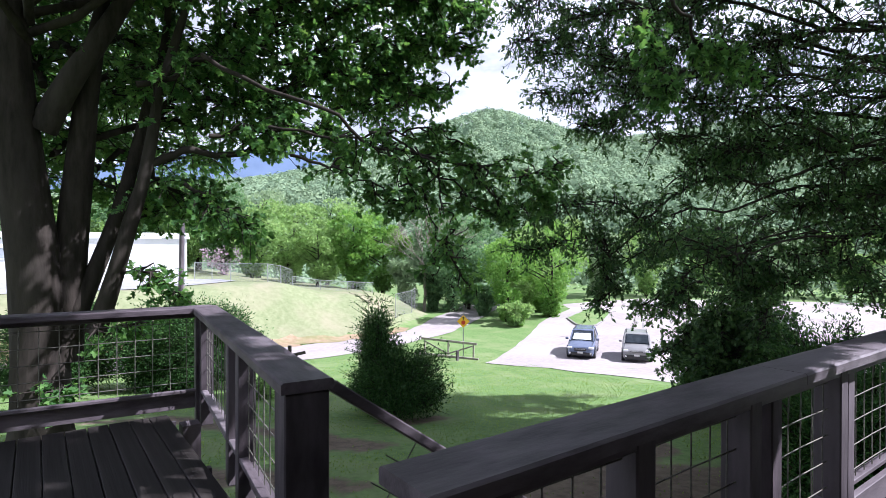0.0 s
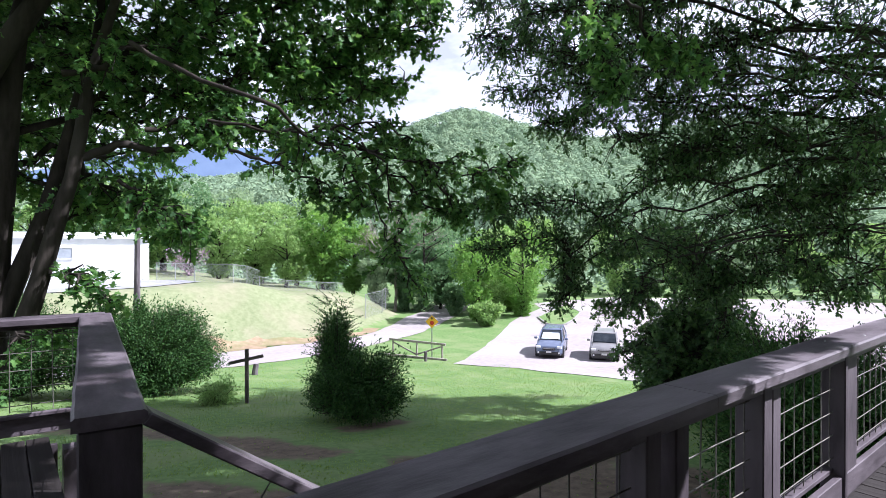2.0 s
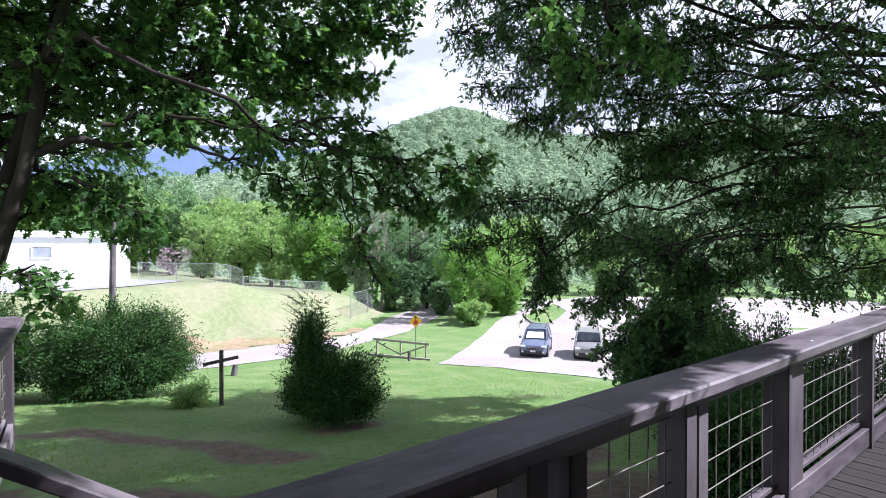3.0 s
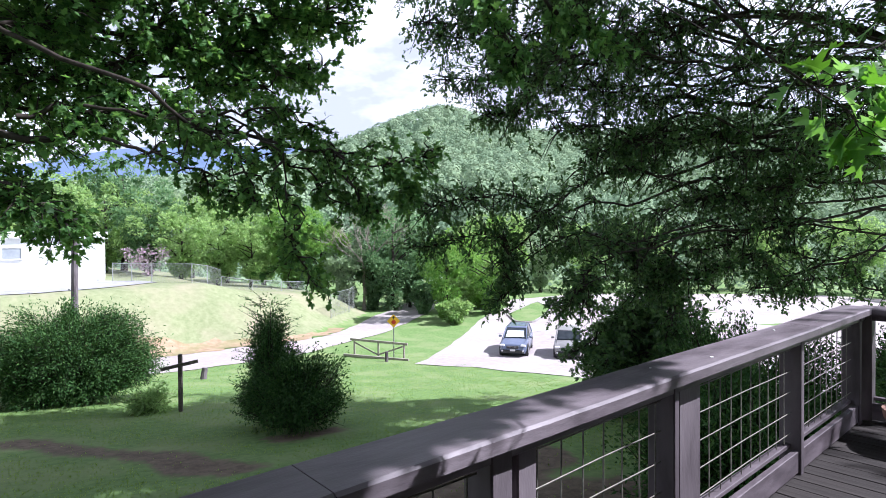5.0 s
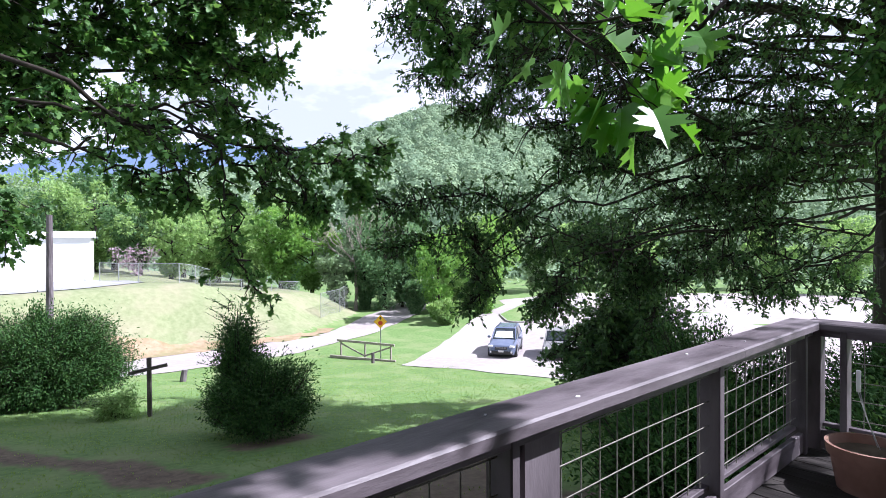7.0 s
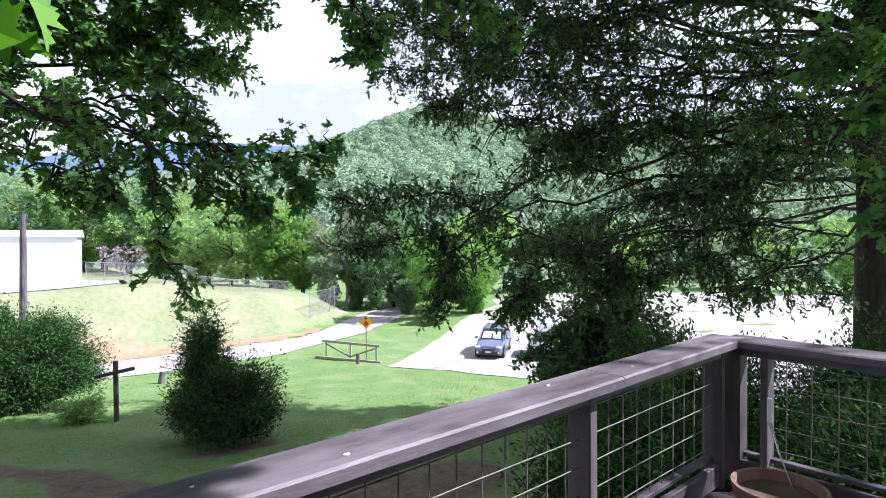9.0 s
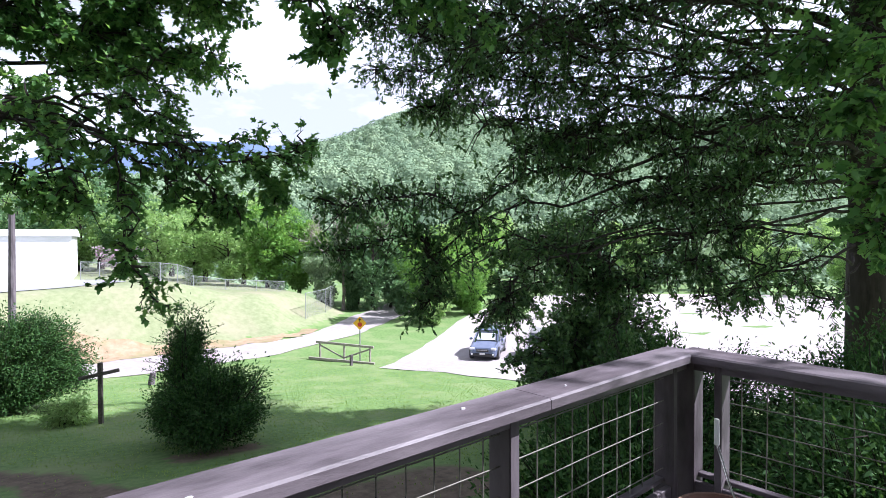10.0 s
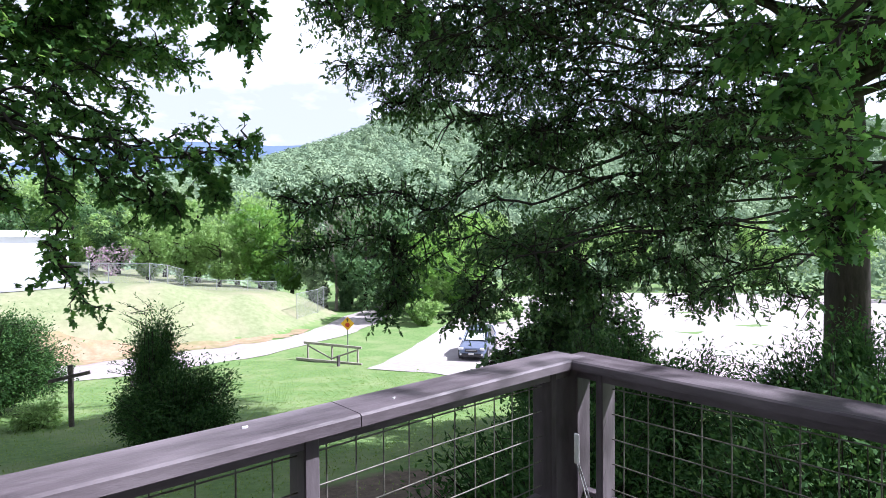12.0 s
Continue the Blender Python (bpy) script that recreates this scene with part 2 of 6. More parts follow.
def tube(bm, pts, radii, seg=8, cap=True):
    """Adds a tapered tube along pts."""
    rings = []
    for i, p in enumerate(pts):
        p = Vector(p)
        d = (Vector(pts[min(i + 1, len(pts) - 1)]) - Vector(pts[max(i - 1, 0)])).normalized()
        q = d.to_track_quat("Z", "X")
        rings.append([bm.verts.new(p + q @ Vector((math.cos(a) * radii[i], math.sin(a) * radii[i], 0))) for a in (2 * math.pi * k / seg for k in range(seg))])
    for r0, r1 in zip(rings, rings[1:]):
        for k in range(seg):
            bm.faces.new((r0[k], r0[(k + 1) % seg], r1[(k + 1) % seg], r1[k]))
    if cap:
        bm.faces.new(rings[-1])
        bm.faces.new(rings[0][::-1])
    return bm


def cyl(bm, c, r, h, seg=16, m=None, r2=None):
    mat = Matrix.Translation(c) @ (m or Matrix())
    bmesh.ops.create_cone(bm, cap_ends=True, segments=seg, radius1=r, radius2=r if r2 is None else r2, depth=h, matrix=mat)
    return bm


# ---- ground ----


def smooth(a, b, v):
    v = min(1.0, max(0.0, (v - a) / (b - a)))
    return v * v * (3 - 2 * v)


LOT_Z = -6.2


def ground_z(x, y):
    """Height of the ground: lawn falling to the level lot, and the bank with the building on it."""
    p = -1.4 - 0.089 * x - 0.098 * y
    z = LOT_Z + math.log1p(math.exp(min(60.0, 3 * (p - LOT_Z)))) / 3 if p - LOT_Z < 15 else p
    foot = 40.2 + 0.6 * max(0.0, x - 26)
    top = -1.9 - 1.2 * smooth(19.0, 25.0, x) - 0.08 * max(0.0, x - 25) - 0.05 * max(0.0, x - 31) ** 2
    if top > z:
        wob = 0.5 * math.sin(x * 0.45) + 0.3 * math.sin(x * 1.1 + 1)
        z += (top - z) * smooth(foot + wob * 0.5, foot + 5.2 + 0.16 * min(15.0, max(0.0, x - 6)), y)
    return z


def draped(name, outline, mat, lift, step=0.8, wobble=0.0, thick=0.0):
    """A sheet that lies on the ground within an outline (x, y), its surface lift above it."""
    pts = []
    for (x0, y0), (x1, y1) in zip(outline, outline[1:] + outline[:1]):
        n = max(1, int(math.hypot(x1 - x0, y1 - y0) / step))
        for k in range(n):
            x, y = x0 + (x1 - x0) * k / n, y0 + (y1 - y0) * k / n
            w = Vector((noise.noise((x * 0.7, y * 0.7, 3.1)), noise.noise((x * 0.7, y * 0.7, 9.7)), 0)) * wobble
            pts.append(Vector((x + w.x, y + w.y)))
    xs, ys = [p.x for p in pts], [p.y for p in pts]
    inner = [Vector((x, y)) for x in np.arange(min(xs), max(xs), step * 1.5) for y in np.arange(min(ys), max(ys), step * 1.5)]
    n = len(pts)
    v, _, f, *_ = geometry.delaunay_2d_cdt(pts + inner, [], [list(range(n))], 1, 1e-4)
    verts = [(p.x, p.y, ground_z(p.x, p.y) + 0.05 * noise.noise((p.x * 0.4, p.y * 0.4, 0)) + lift) for p in v]
    faces = []
    for q in f:
        a, b, c = (v[k] for k in q[:3])
        faces.append(tuple(q) if (b - a).cross(c - a) > 0 else tuple(reversed(q)))
    return raw(name, verts, faces, mat)


def axis(lo, hi, fine_lo, fine_hi, fine, grow=1.25):
    v = list(np.arange(fine_lo, fine_hi + 1e-6, fine))
    s = fine
    while v[-1] < hi:
        s *= grow
        v.append(v[-1] + s)
    s = fine
    while v[0] > lo:
        s *= grow
        v.insert(0, v[0] - s)
    return v


trails = [((-3, 18.8), (5.4, 17.1)), ((5.4, 17.1), (7.4, 13.5)), ((7.4, 13.5), (8.7, 11)), ((8.7, 11), (10.3, 8.8)), ((-3, 14.1), (4.4, 11.7)), ((4.4, 11.7), (7, 8.5)), ((4, 3.4), (13, 5.4)), ((8, 6), (13.6, 7.6))]


def off_trail(x, y):
    """Distance from the worn paths and the bare ground under the trees."""
    best = 9.0
    for i, ((x0, y0), (x1, y1)) in enumerate(trails):
        u = ((x - x0) * (x1 - x0) + (y - y0) * (y1 - y0)) / ((x1 - x0) ** 2 + (y1 - y0) ** 2)
        u = min(1.0, max(0.0, u))
        best = min(best, math.hypot(x - x0 - u * (x1 - x0), y - y0 - u * (y1 - y0)) - (1.1 if i > 5 else 0.0))
    return min(best, math.hypot((x - 11.5) * 0.8, y - 13.0) - 0.3)


gx, gy = axis(-2600, 3000, -8, 40, 0.4), axis(-2600, 3000, -4, 62, 0.5)
gv = [(x, y, ground_z(x, y) + 0.05 * noise.noise((x * 0.4, y * 0.4, 0))) for y in gy for x in gx]
gw = len(gx)
gf = [(j * gw + i, j * gw + i + 1, (j + 1) * gw + i + 1, (j + 1) * gw + i) for j in range(len(gy) - 1) for i in range(gw - 1)]
ground = raw("ground", gv, gf, GRASS, smooth=True)
ground.data.materials.append(BANK)
for poly in ground.data.polygons:
    cx, cy, _ = poly.center
    if cy > 39.9 + 0.6 * max(0.0, cx - 26) + 0.8 * noise.noise((cx * 0.5, cy * 0.5, 4)) and ground_z(cx, cy) > -6.0 and cx < 60:
        poly.material_index = 1
# worn soil: a wear value at each point of the lawn, broken up in its material
wear = ground.data.attributes.new("wear", "FLOAT", "POINT")
wear.data.foreach_set("value", [1.0 - smooth(0.05, 0.75, off_trail(x, y) + 0.9 * noise.noise((x * 0.55, y * 0.55, 5.0))) if -6 < x < 18 and 0 < y < 22 else 0.0 for x, y, _ in gv])
gn, gl = GRASS.node_tree.nodes, GRASS.node_tree.links
g_at = gn.new("ShaderNodeAttribute")
g_at.attribute_name = "wear"
g_co = gn.new("ShaderNodeTexCoord")
g_no = gn.new("ShaderNodeTexNoise")
g_no.inputs["Scale"].default_value, g_no.inputs["Detail"].default_value, g_no.inputs["Roughness"].default_value = 4.0, 6, 0.7
gl.new(g_co.outputs["Object"], g_no.inputs["Vector"])
g_ad = gn.new("ShaderNodeMath")
g_ad.operation = "ADD"
gl.new(g_at.outputs["Fac"], g_ad.inputs[0])
gl.new(g_no.outputs["Fac"], g_ad.inputs[1])
g_mr = gn.new("ShaderNodeMapRange")
g_mr.inputs[1].default_value, g_mr.inputs[2].default_value = 0.85, 1.25
gl.new(g_ad.outputs[0], g_mr.inputs[0])
g_rp = gn.new("ShaderNodeValToRGB")
g_rp.color_ramp.elements[0].position, g_rp.color_ramp.elements[1].position = 0.35, 0.7
g_rp.color_ramp.elements[0].color, g_rp.color_ramp.elements[1].color = (0.095, 0.072, 0.053, 1), (0.20, 0.155, 0.115, 1)
gl.new(g_no.outputs["Fac"], g_rp.inputs["Fac"])
g_mx = gn.new("ShaderNodeMix")
g_mx.data_type = "RGBA"
g_base = gn["Principled BSDF"].inputs["Base Color"]
gl.new(g_mr.outputs[0], g_mx.inputs[0])
gl.new(g_base.links[0].from_socket, g_mx.inputs[6])
gl.new(g_rp.outputs[0], g_mx.inputs[7])
gl.new(g_mx.outputs[2], g_base)
tagged(ground, "mown green lawn falling away from the deck", "lawn", kind="structure")

# ---- roads and lot ----
lot = draped("parking_lot", [(25.0, 25.9), (31.3, 29.9), (36.8, 33.8), (43.0, 38.3), (48.1, 41.2), (53.6, 43.8), (57, 48), (71.5, 46.6), (84, 33), (92, 24), (91, 10), (80, -2), (50, -6), (33, 0), (28.4, 8), (27.3, 14.6), (27.2, 18.7), (26.5, 22)], ASPHALT, 0.03, 1.6, 0.15)
tagged(lot, "sun-bleached pale grey asphalt parking lot", "parking lot", kind="structure")
road = draped("road", [(-30, 31), (0, 31.8), (13.1, 32.4), (19.8, 33.9), (22.7, 34.5), (26, 35.9), (31.1, 37.8), (36.8, 41.7), (48, 50), (66, 64), (62, 68), (42, 51), (36, 46.8), (32.8, 44.2), (29.5, 41.4), (26.3, 39.6), (22.4, 39.6), (17.2, 39.5), (12.6, 39.4), (0, 39), (-30, 38)], ASPHALT, 0.035, 1.2, 0.25)
tagged(road, "sun-bleached pale asphalt lane", "road", kind="structure")
clay = draped("clay_verge", [(-6, 39.2), (12, 39.3), (19, 39.4), (24, 39.5), (27, 39.9), (30, 42.0), (29.4, 42.6), (26, 40.9), (22, 41.3), (17, 42.0), (12, 42.2), (5, 42.0), (-6, 42)], CLAY, 0.05, 0.6, 1.0)
tagged(clay, "pale bare clay at the foot of the bank", "bare soil", kind="structure")
drive = draped("building_apron", [(-20, 46.5), (2, 46.2), (8.4, 46.0), (13, 47.8), (17.0, 51.0), (16.4, 54.2), (13, 58.5), (0, 66), (-20, 70)], DRIVE, 0.05, 1.0, 0.15)
tagged(drive, "grey asphalt apron round the white building", "asphalt", kind="structure")
island_pts = [(44.6 + 1.0 * math.cos(a), 34.1 + 1.0 * math.sin(a)) for a in np.linspace(math.pi * 0.75, math.pi * 1.75, 7)] + [(48.5, 35.0), (53.4, 38.0), (58, 43.5), (55.5, 42.6), (46.6, 38.2)]
island = draped("grass_island", [(float(x), float(y)) for x, y in island_pts], GRASS, 0.13, 0.7)
tagged(island, "kerbed grass island in the parking lot", "grass island", kind="structure")
bm = bmesh.new()
for (x0, y0), (x1, y1) in zip(island_pts, island_pts[1:] + island_pts[:1]):
    bar(bm, (x0, y0, LOT_Z + 0.06), (x1, y1, LOT_Z + 0.06), 0.16, 0.22, 0.02)
tagged(part("kerb", bm, CONCRETE), "worn concrete kerb round the island", "kerb", kind="structure")
for i, (a, b, w) in enumerate([((42, 26.2), (54.9, 34.9), 0.10), ((54.9, 34.9), (71, 45.8), 0.13), ((37.5, 31.0), (41.0, 29.3), 0.06), ((53, 27), (70, 37), 0.08)]):
    n = 14
    line = [(a[0] + (b[0] - a[0]) * k / n, a[1] + (b[1] - a[1]) * k / n) for k in range(n + 1)]
    vv = []
    for k, (x, y) in enumerate(line):
        o = 0.12 * noise.noise((x, y, i))
        vv += [(x + o, y + w + o, LOT_Z + 0.038), (x + o, y - w + o, LOT_Z + 0.038)]
    ob = raw("asphalt_crack", vv, [(2 * k, 2 * k + 1, 2 * k + 3, 2 * k + 2) for k in range(n)], CRACK)
    tagged(ob, "dark sealed crack across the asphalt", "crack", "cracks in the lot", "structure")

# ---- deck ----
RAIL = 0.875
deck = root("deck")
tagged(deck, "dark-stained raised wooden deck with worn boards", "deck", kind="structure")
bm = bmesh.new()
for y in (-1.9, -0.6, 0.8):
    box(bm, (3.4, y, -0.15), (13.2, 0.045, 0.22))
for y in (2.2, 3.6, 4.75):
    box(bm, (0.2, y, -0.15), (6.4, 0.045, 0.22))
for x in np.arange(-3, 10, 0.6):
    box(bm, (x, -0.55, -0.16), (0.04, 2.6, 0.2))
for x in np.arange(-3, 3.4, 0.6):
    box(bm, (x, 2.9, -0.16), (0.04, 3.7, 0.2))
for x, y in ((9.7, 0.8), (6.8, 0.8), (3.3, 0.8), (3.3, 1.9), (3.5, 4.7), (0, 4.7), (-2.8, 4.7), (9.7, -1.9)):
    g = ground_z(x, y)
    box(bm, (x, y, (g - 0.3 - 0.04) / 2), (0.14, 0.14, -g + 0.22))
part("deck_frame", bm, WOOD, deck)
bm = bmesh.new()
box(bm, (3.3, -0.45, -0.042), (13.0, 2.78, 0.008))
box(bm, (0.05, 2.9, -0.042), (6.5, 3.88, 0.008))
part("underlay", bm, SHINGLE, deck)

# ---- unseen house wall behind the walk ----
house = root("house", 0, -1.85, 0)
tagged(house, "unseen brown sided house added along the back of the deck", "house", kind="structure")
bm = bmesh.new()
box(bm, (0.2, -2.5, 1.0), (18.1, 5, 6.6))
part("wall", bm, SIDING, house)
# roof added out of view, its end set to shade the railing
bm = bmesh.new()
bar(bm, (-9.0, 0.45, 3.18), (6.75, 0.45, 3.18), 2.1, 0.16, 0.01)
part("roof", bm, SHINGLE, house)

# ---- railings ----


def wire_mesh(ln):
    bm = bmesh.new()
    tube(bm, [(-ln / 2, 0.0, 0), (0, 0.003, 0.002), (ln / 2, 0, 0)], [0.0034] * 3, 5, False)
    me = bpy.data.meshes.new("wire")
    bm.to_mesh(me)
    bm.free()
    me.materials.append(WIRE)
    shade_smooth(me)
    return me


def wire_panel(parent, x0, x1, z0, z1, step=0.127):
    """Welded wire from x0 to x1 in the parent's own plane, z0 to z1."""
    up, across = wire_mesh(z1 - z0), wire_mesh(x1 - x0)
    x = x0 + 0.06
    while x < x1:
        ob = new("wire", up)
        ob.parent = parent
        ob.matrix_local = pose(x, 0.004, (z0 + z1) / 2, 0, 90 + random.uniform(-0.5, 0.5), 0)
        x += step
    z = z0 + 0.045
    while z < z1:
        ob = new("wire", across)
        ob.parent = parent
        ob.matrix_local = pose((x0 + x1) / 2, -0.003, z, 0, random.uniform(-0.25, 0.25), 0)
        z += step


def cap_rail(parent, x0, x1, w, joints=()):
    """A worn top board in lengths, edges rounded and slightly uneven."""
    cuts = [x0, *joints, x1]
    for a, b in zip(cuts, cuts[1:]):
        bm = bmesh.new()
        n = max(2, int((b - a) / 0.12))
        prof = [(-w / 2, -0.046), (-w / 2, -0.008), (-w / 2 + 0.01, 0), (w / 2 - 0.01, 0), (w / 2, -0.008), (w / 2, -0.046)]
        rows = []
        for k in range(n + 1):
            x = a + 0.002 + (b - a - 0.004) * k / n
            dy, dz = 0.004 * noise.noise((x * 1.3, w, 0)), 0.004 * noise.noise((x * 0.9, 7, w))
            rows.append([bm.verts.new((x, y + dy + 0.003 * noise.noise((x * 6, y * 9, z)), RAIL + z + dz)) for y, z in prof])
        for r0, r1 in zip(rows, rows[1:]):
            for k in range(6):
                bm.faces.new((r0[k], r0[(k + 1) % 6], r1[(k + 1) % 6], r1[k]))
        bm.faces.new(rows[0])
        bm.faces.new(rows[-1][::-1])
        bmesh.ops.recalc_face_normals(bm, faces=bm.faces[:])
        part("cap_rail", bm, WOOD_X, parent, "worn weathered top board")
    bm = bmesh.new()
    bar(bm, (x0 + 0.02, -0.045, RAIL - 0.072), (x1 - 0.02, -0.045, RAIL - 0.072), 0.022, 0.05, 0.003)
    part("sub_rail", bm, WOOD_X, parent)


def post(parent, x, w, d, y=0.0, z0=-0.12, z1=RAIL - 0.048, name="post"):
    bm = bmesh.new()
    box(bm, (x, y, (z0 + z1) / 2), (w, d, z1 - z0), None, 0.006)
    return part(name, bm, WOOD, parent)


def bottom_rail(parent, x0, x1):
    bm = bmesh.new()
    bar(bm, (x0, -0.03, 0.075), (x1, -0.03, 0.075), 0.035, 0.13, 0.004)
    bar(bm, (x0, 0.02, 0.165), (x1, 0.02, 0.165), 0.05, 0.025, 0.003)
    return part("bottom_rail", bm, WOOD_X, parent)


front = root("deck_railing", 0, 0.87, 0)
tagged(front, "dark-stained wooden deck railing with welded wire infill", "railing", "deck railings")
cap_rail(front, 3.15, 9.82, 0.22, (5.05, 8.42))
for x, w in ((3.24, 0.09), (4.0, 0.1), (4.72, 0.09), (5.62, 0.09), (6.67, 0.045), (8.25, 0.06), (9.60, 0.05)):
    post(front, x, w, 0.12)
for x in (4.92, 5.74):
    post(front, x, 0.09, 0.10, 0.0)
post(front, 6.83, 0.20, 0.1, 0.01)
bottom_rail(front, 3.15, 9.66)
for a, b in ((3.29, 3.95), (4.05, 4.67), (4.97, 5.57), (5.79, 6.64), (6.93, 8.22), (8.28, 9.57)):
    wire_panel(front, a, b, 0.19, 0.775)

# small white flecks lying on the cap board
random.seed(9)
for x, y, r in ((6.62, 0.90, 0.004), (7.02, 0.82, 0.007), (8.05, 0.90, 0.006), (8.62, 0.84, 0.004)):
    bm = bmesh.new()
    ring = [bm.verts.new((x + 1.7 * r * math.cos(a) * random.uniform(0.7, 1.2), y - 0.87 + r * math.sin(a) * random.uniform(0.7, 1.2), RAIL + 0.0045)) for a in np.linspace(0, 2 * math.pi, 10)[:-1]]
    low = [bm.verts.new((v.co.x, v.co.y, RAIL - 0.004)) for v in ring]
    bm.faces.new(ring)
    for i in range(9):
        bm.faces.new((ring[i - 1], low[i - 1], low[i], ring[i]))
    part("white_fleck", bm, MATT_WHITE, front, "small white fleck on the top board")

side = root("deck_railing", 9.80, 0.98, 0, -90)
tagged(side, "dark-stained wooden deck railing with welded wire infill", "railing", "deck railings")
cap_rail(side, 0.12, 2.9, 0.24)
for x, w in ((0.14, 0.14), (0.34, 0.04), (1.7, 0.09), (2.85, 0.09)):
    post(side, x, w, 0.12)
bottom_rail(side, 0.1, 2.9)
for a, b in ((0.38, 1.65), (1.75, 2.8)):
    wire_panel(side, a, b, 0.19, 0.775)

left = root("deck_railing", 3.34, 1.86, 0, 84)
tagged(left, "dark-stained railing section beside the stair head", "railing", "deck railings")
cap_rail(left, 0.0, 3.05, 0.21)
post(left, 0.09, 0.16, 0.18)
for x in (1.25, 1.6, 2.95):
    post(left, x, 0.09, 0.10)
bottom_rail(left, 0.1, 2.95)
for a, b in ((0.17, 1.2), (1.65, 2.9)):
    wire_panel(left, a, b, 0.19, 0.775)

back = root("deck_railing", 3.72, 4.86, 0, 174)
tagged(back, "dark-stained railing along the far edge of the deck", "railing", "deck railings")
cap_rail(back, 0.0, 6.4, 0.21)
for x in (0.1, 1.55, 3.0, 4.6, 6.2):
    post(back, x, 0.09, 0.10)
bottom_rail(back, 0.1, 6.3)
for a, b in ((0.15, 1.5), (1.6, 2.95), (3.05, 4.55)):
    wire_panel(back, a, b, 0.19, 0.775)

# ---- stair down beside the front railing ----
stair = root("staircase", 3.36, 1.45, 0)
tagged(stair, "dark wooden stair going down from the deck", "stairs")
n_steps = 11
for k in range(n_steps):
    bm = bmesh.new()
    box(bm, (0.14 + 0.27 * k, 0, -0.185 * (k + 1) - 0.02), (0.28, 0.84, 0.04), None, 0.004)
    part("tread", bm, WOOD_Y, stair)
for y in (-0.42, 0.42):
    bm = bmesh.new()
    bar(bm, (-0.05, y, -0.13), (0.27 * n_steps, y, -0.13 - 0.185 * n_steps), 0.04, 0.26)
    part("stringer", bm, WOOD, stair)
srail = root("stair_railing", 3.42, 1.92, 0)
tagged(srail, "sloping dark-stained stair handrail with wire infill", "railing")
SL = 0.71
bm = bmesh.new()
bar(bm, (0.02, 0, 0.845), (3.0, 0, 0.845 - SL * 2.98), 0.14, 0.045, 0.006)
part("handrail", bm, WOOD_X, srail, "worn sloping handrail board")
bm = bmesh.new()
bar(bm, (0.02, 0, 0.10), (3.0, 0, 0.10 - SL * 2.98), 0.04, 0.09, 0.004)
part("lower_rail", bm, WOOD_X, srail)
bm = bmesh.new()
for k in range(1, 24):
    x = 0.127 * k
    u = Vector((1, 0, -SL)).normalized()
    v = Vector((SL, 0, 1)).normalized()
    p = Vector((x, 0, 0.12 - SL * x))
    tube(bm, [p, p + v * 0.58], [0.0032] * 2, 5, False)
for k in range(5):
    v = Vector((SL, 0, 1)).normalized() * (0.06 + 0.127 * k)
    tube(bm, [Vector((0.05, 0, 0.12)) + v, Vector((2.7, 0, 0.12 - SL * 2.7)) + v], [0.0032] * 2, 5, False)
part("wire_panel", bm, WIRE, srail, "rusty galvanised welded wire")
for x in (1.45, 2.95):
    post(srail, x, 0.09, 0.09, 0, -SL * x - 0.3, 0.82 - SL * x)

# ---- trees ----
LEAF_SHAPES = {
    "oak": [(0, 0), (0.1, 0.26), (0.36, 0.42), (0.12, 0.55), (0.28, 0.78), (0, 1.0)],
    "maple": [(0, 0), (0.30, 0.02), (0.2, 0.22), (0.54, 0.44), (0.2, 0.52), (0.2, 0.78), (0, 1.0)],
    "sprig": [(0, 0), (0.20, -0.08), (0.36, 0.02), (0.17, 0.20), (0.58, 0.32), (0.44, 0.42), (0.64, 0.54), (0.16, 0.50), (0.14, 0.60), (0.26, 0.74), (0.09, 0.78), (0, 1.0)],
    "spray": [(0, 0), (0.27, 0.36), (0.11, 0.52), (0.22, 0.76), (0, 1.0)],
    "plain": [(0, 0), (0.26, 0.45), (0, 1.0)],
    "narrow": [(0, 0), (0.19, 0.42), (0, 1.0)],
    "clump": [(0, 0), (0.32, 0.18), (0.5, 0.5), (0.3, 0.85), (0, 1.0)],
}


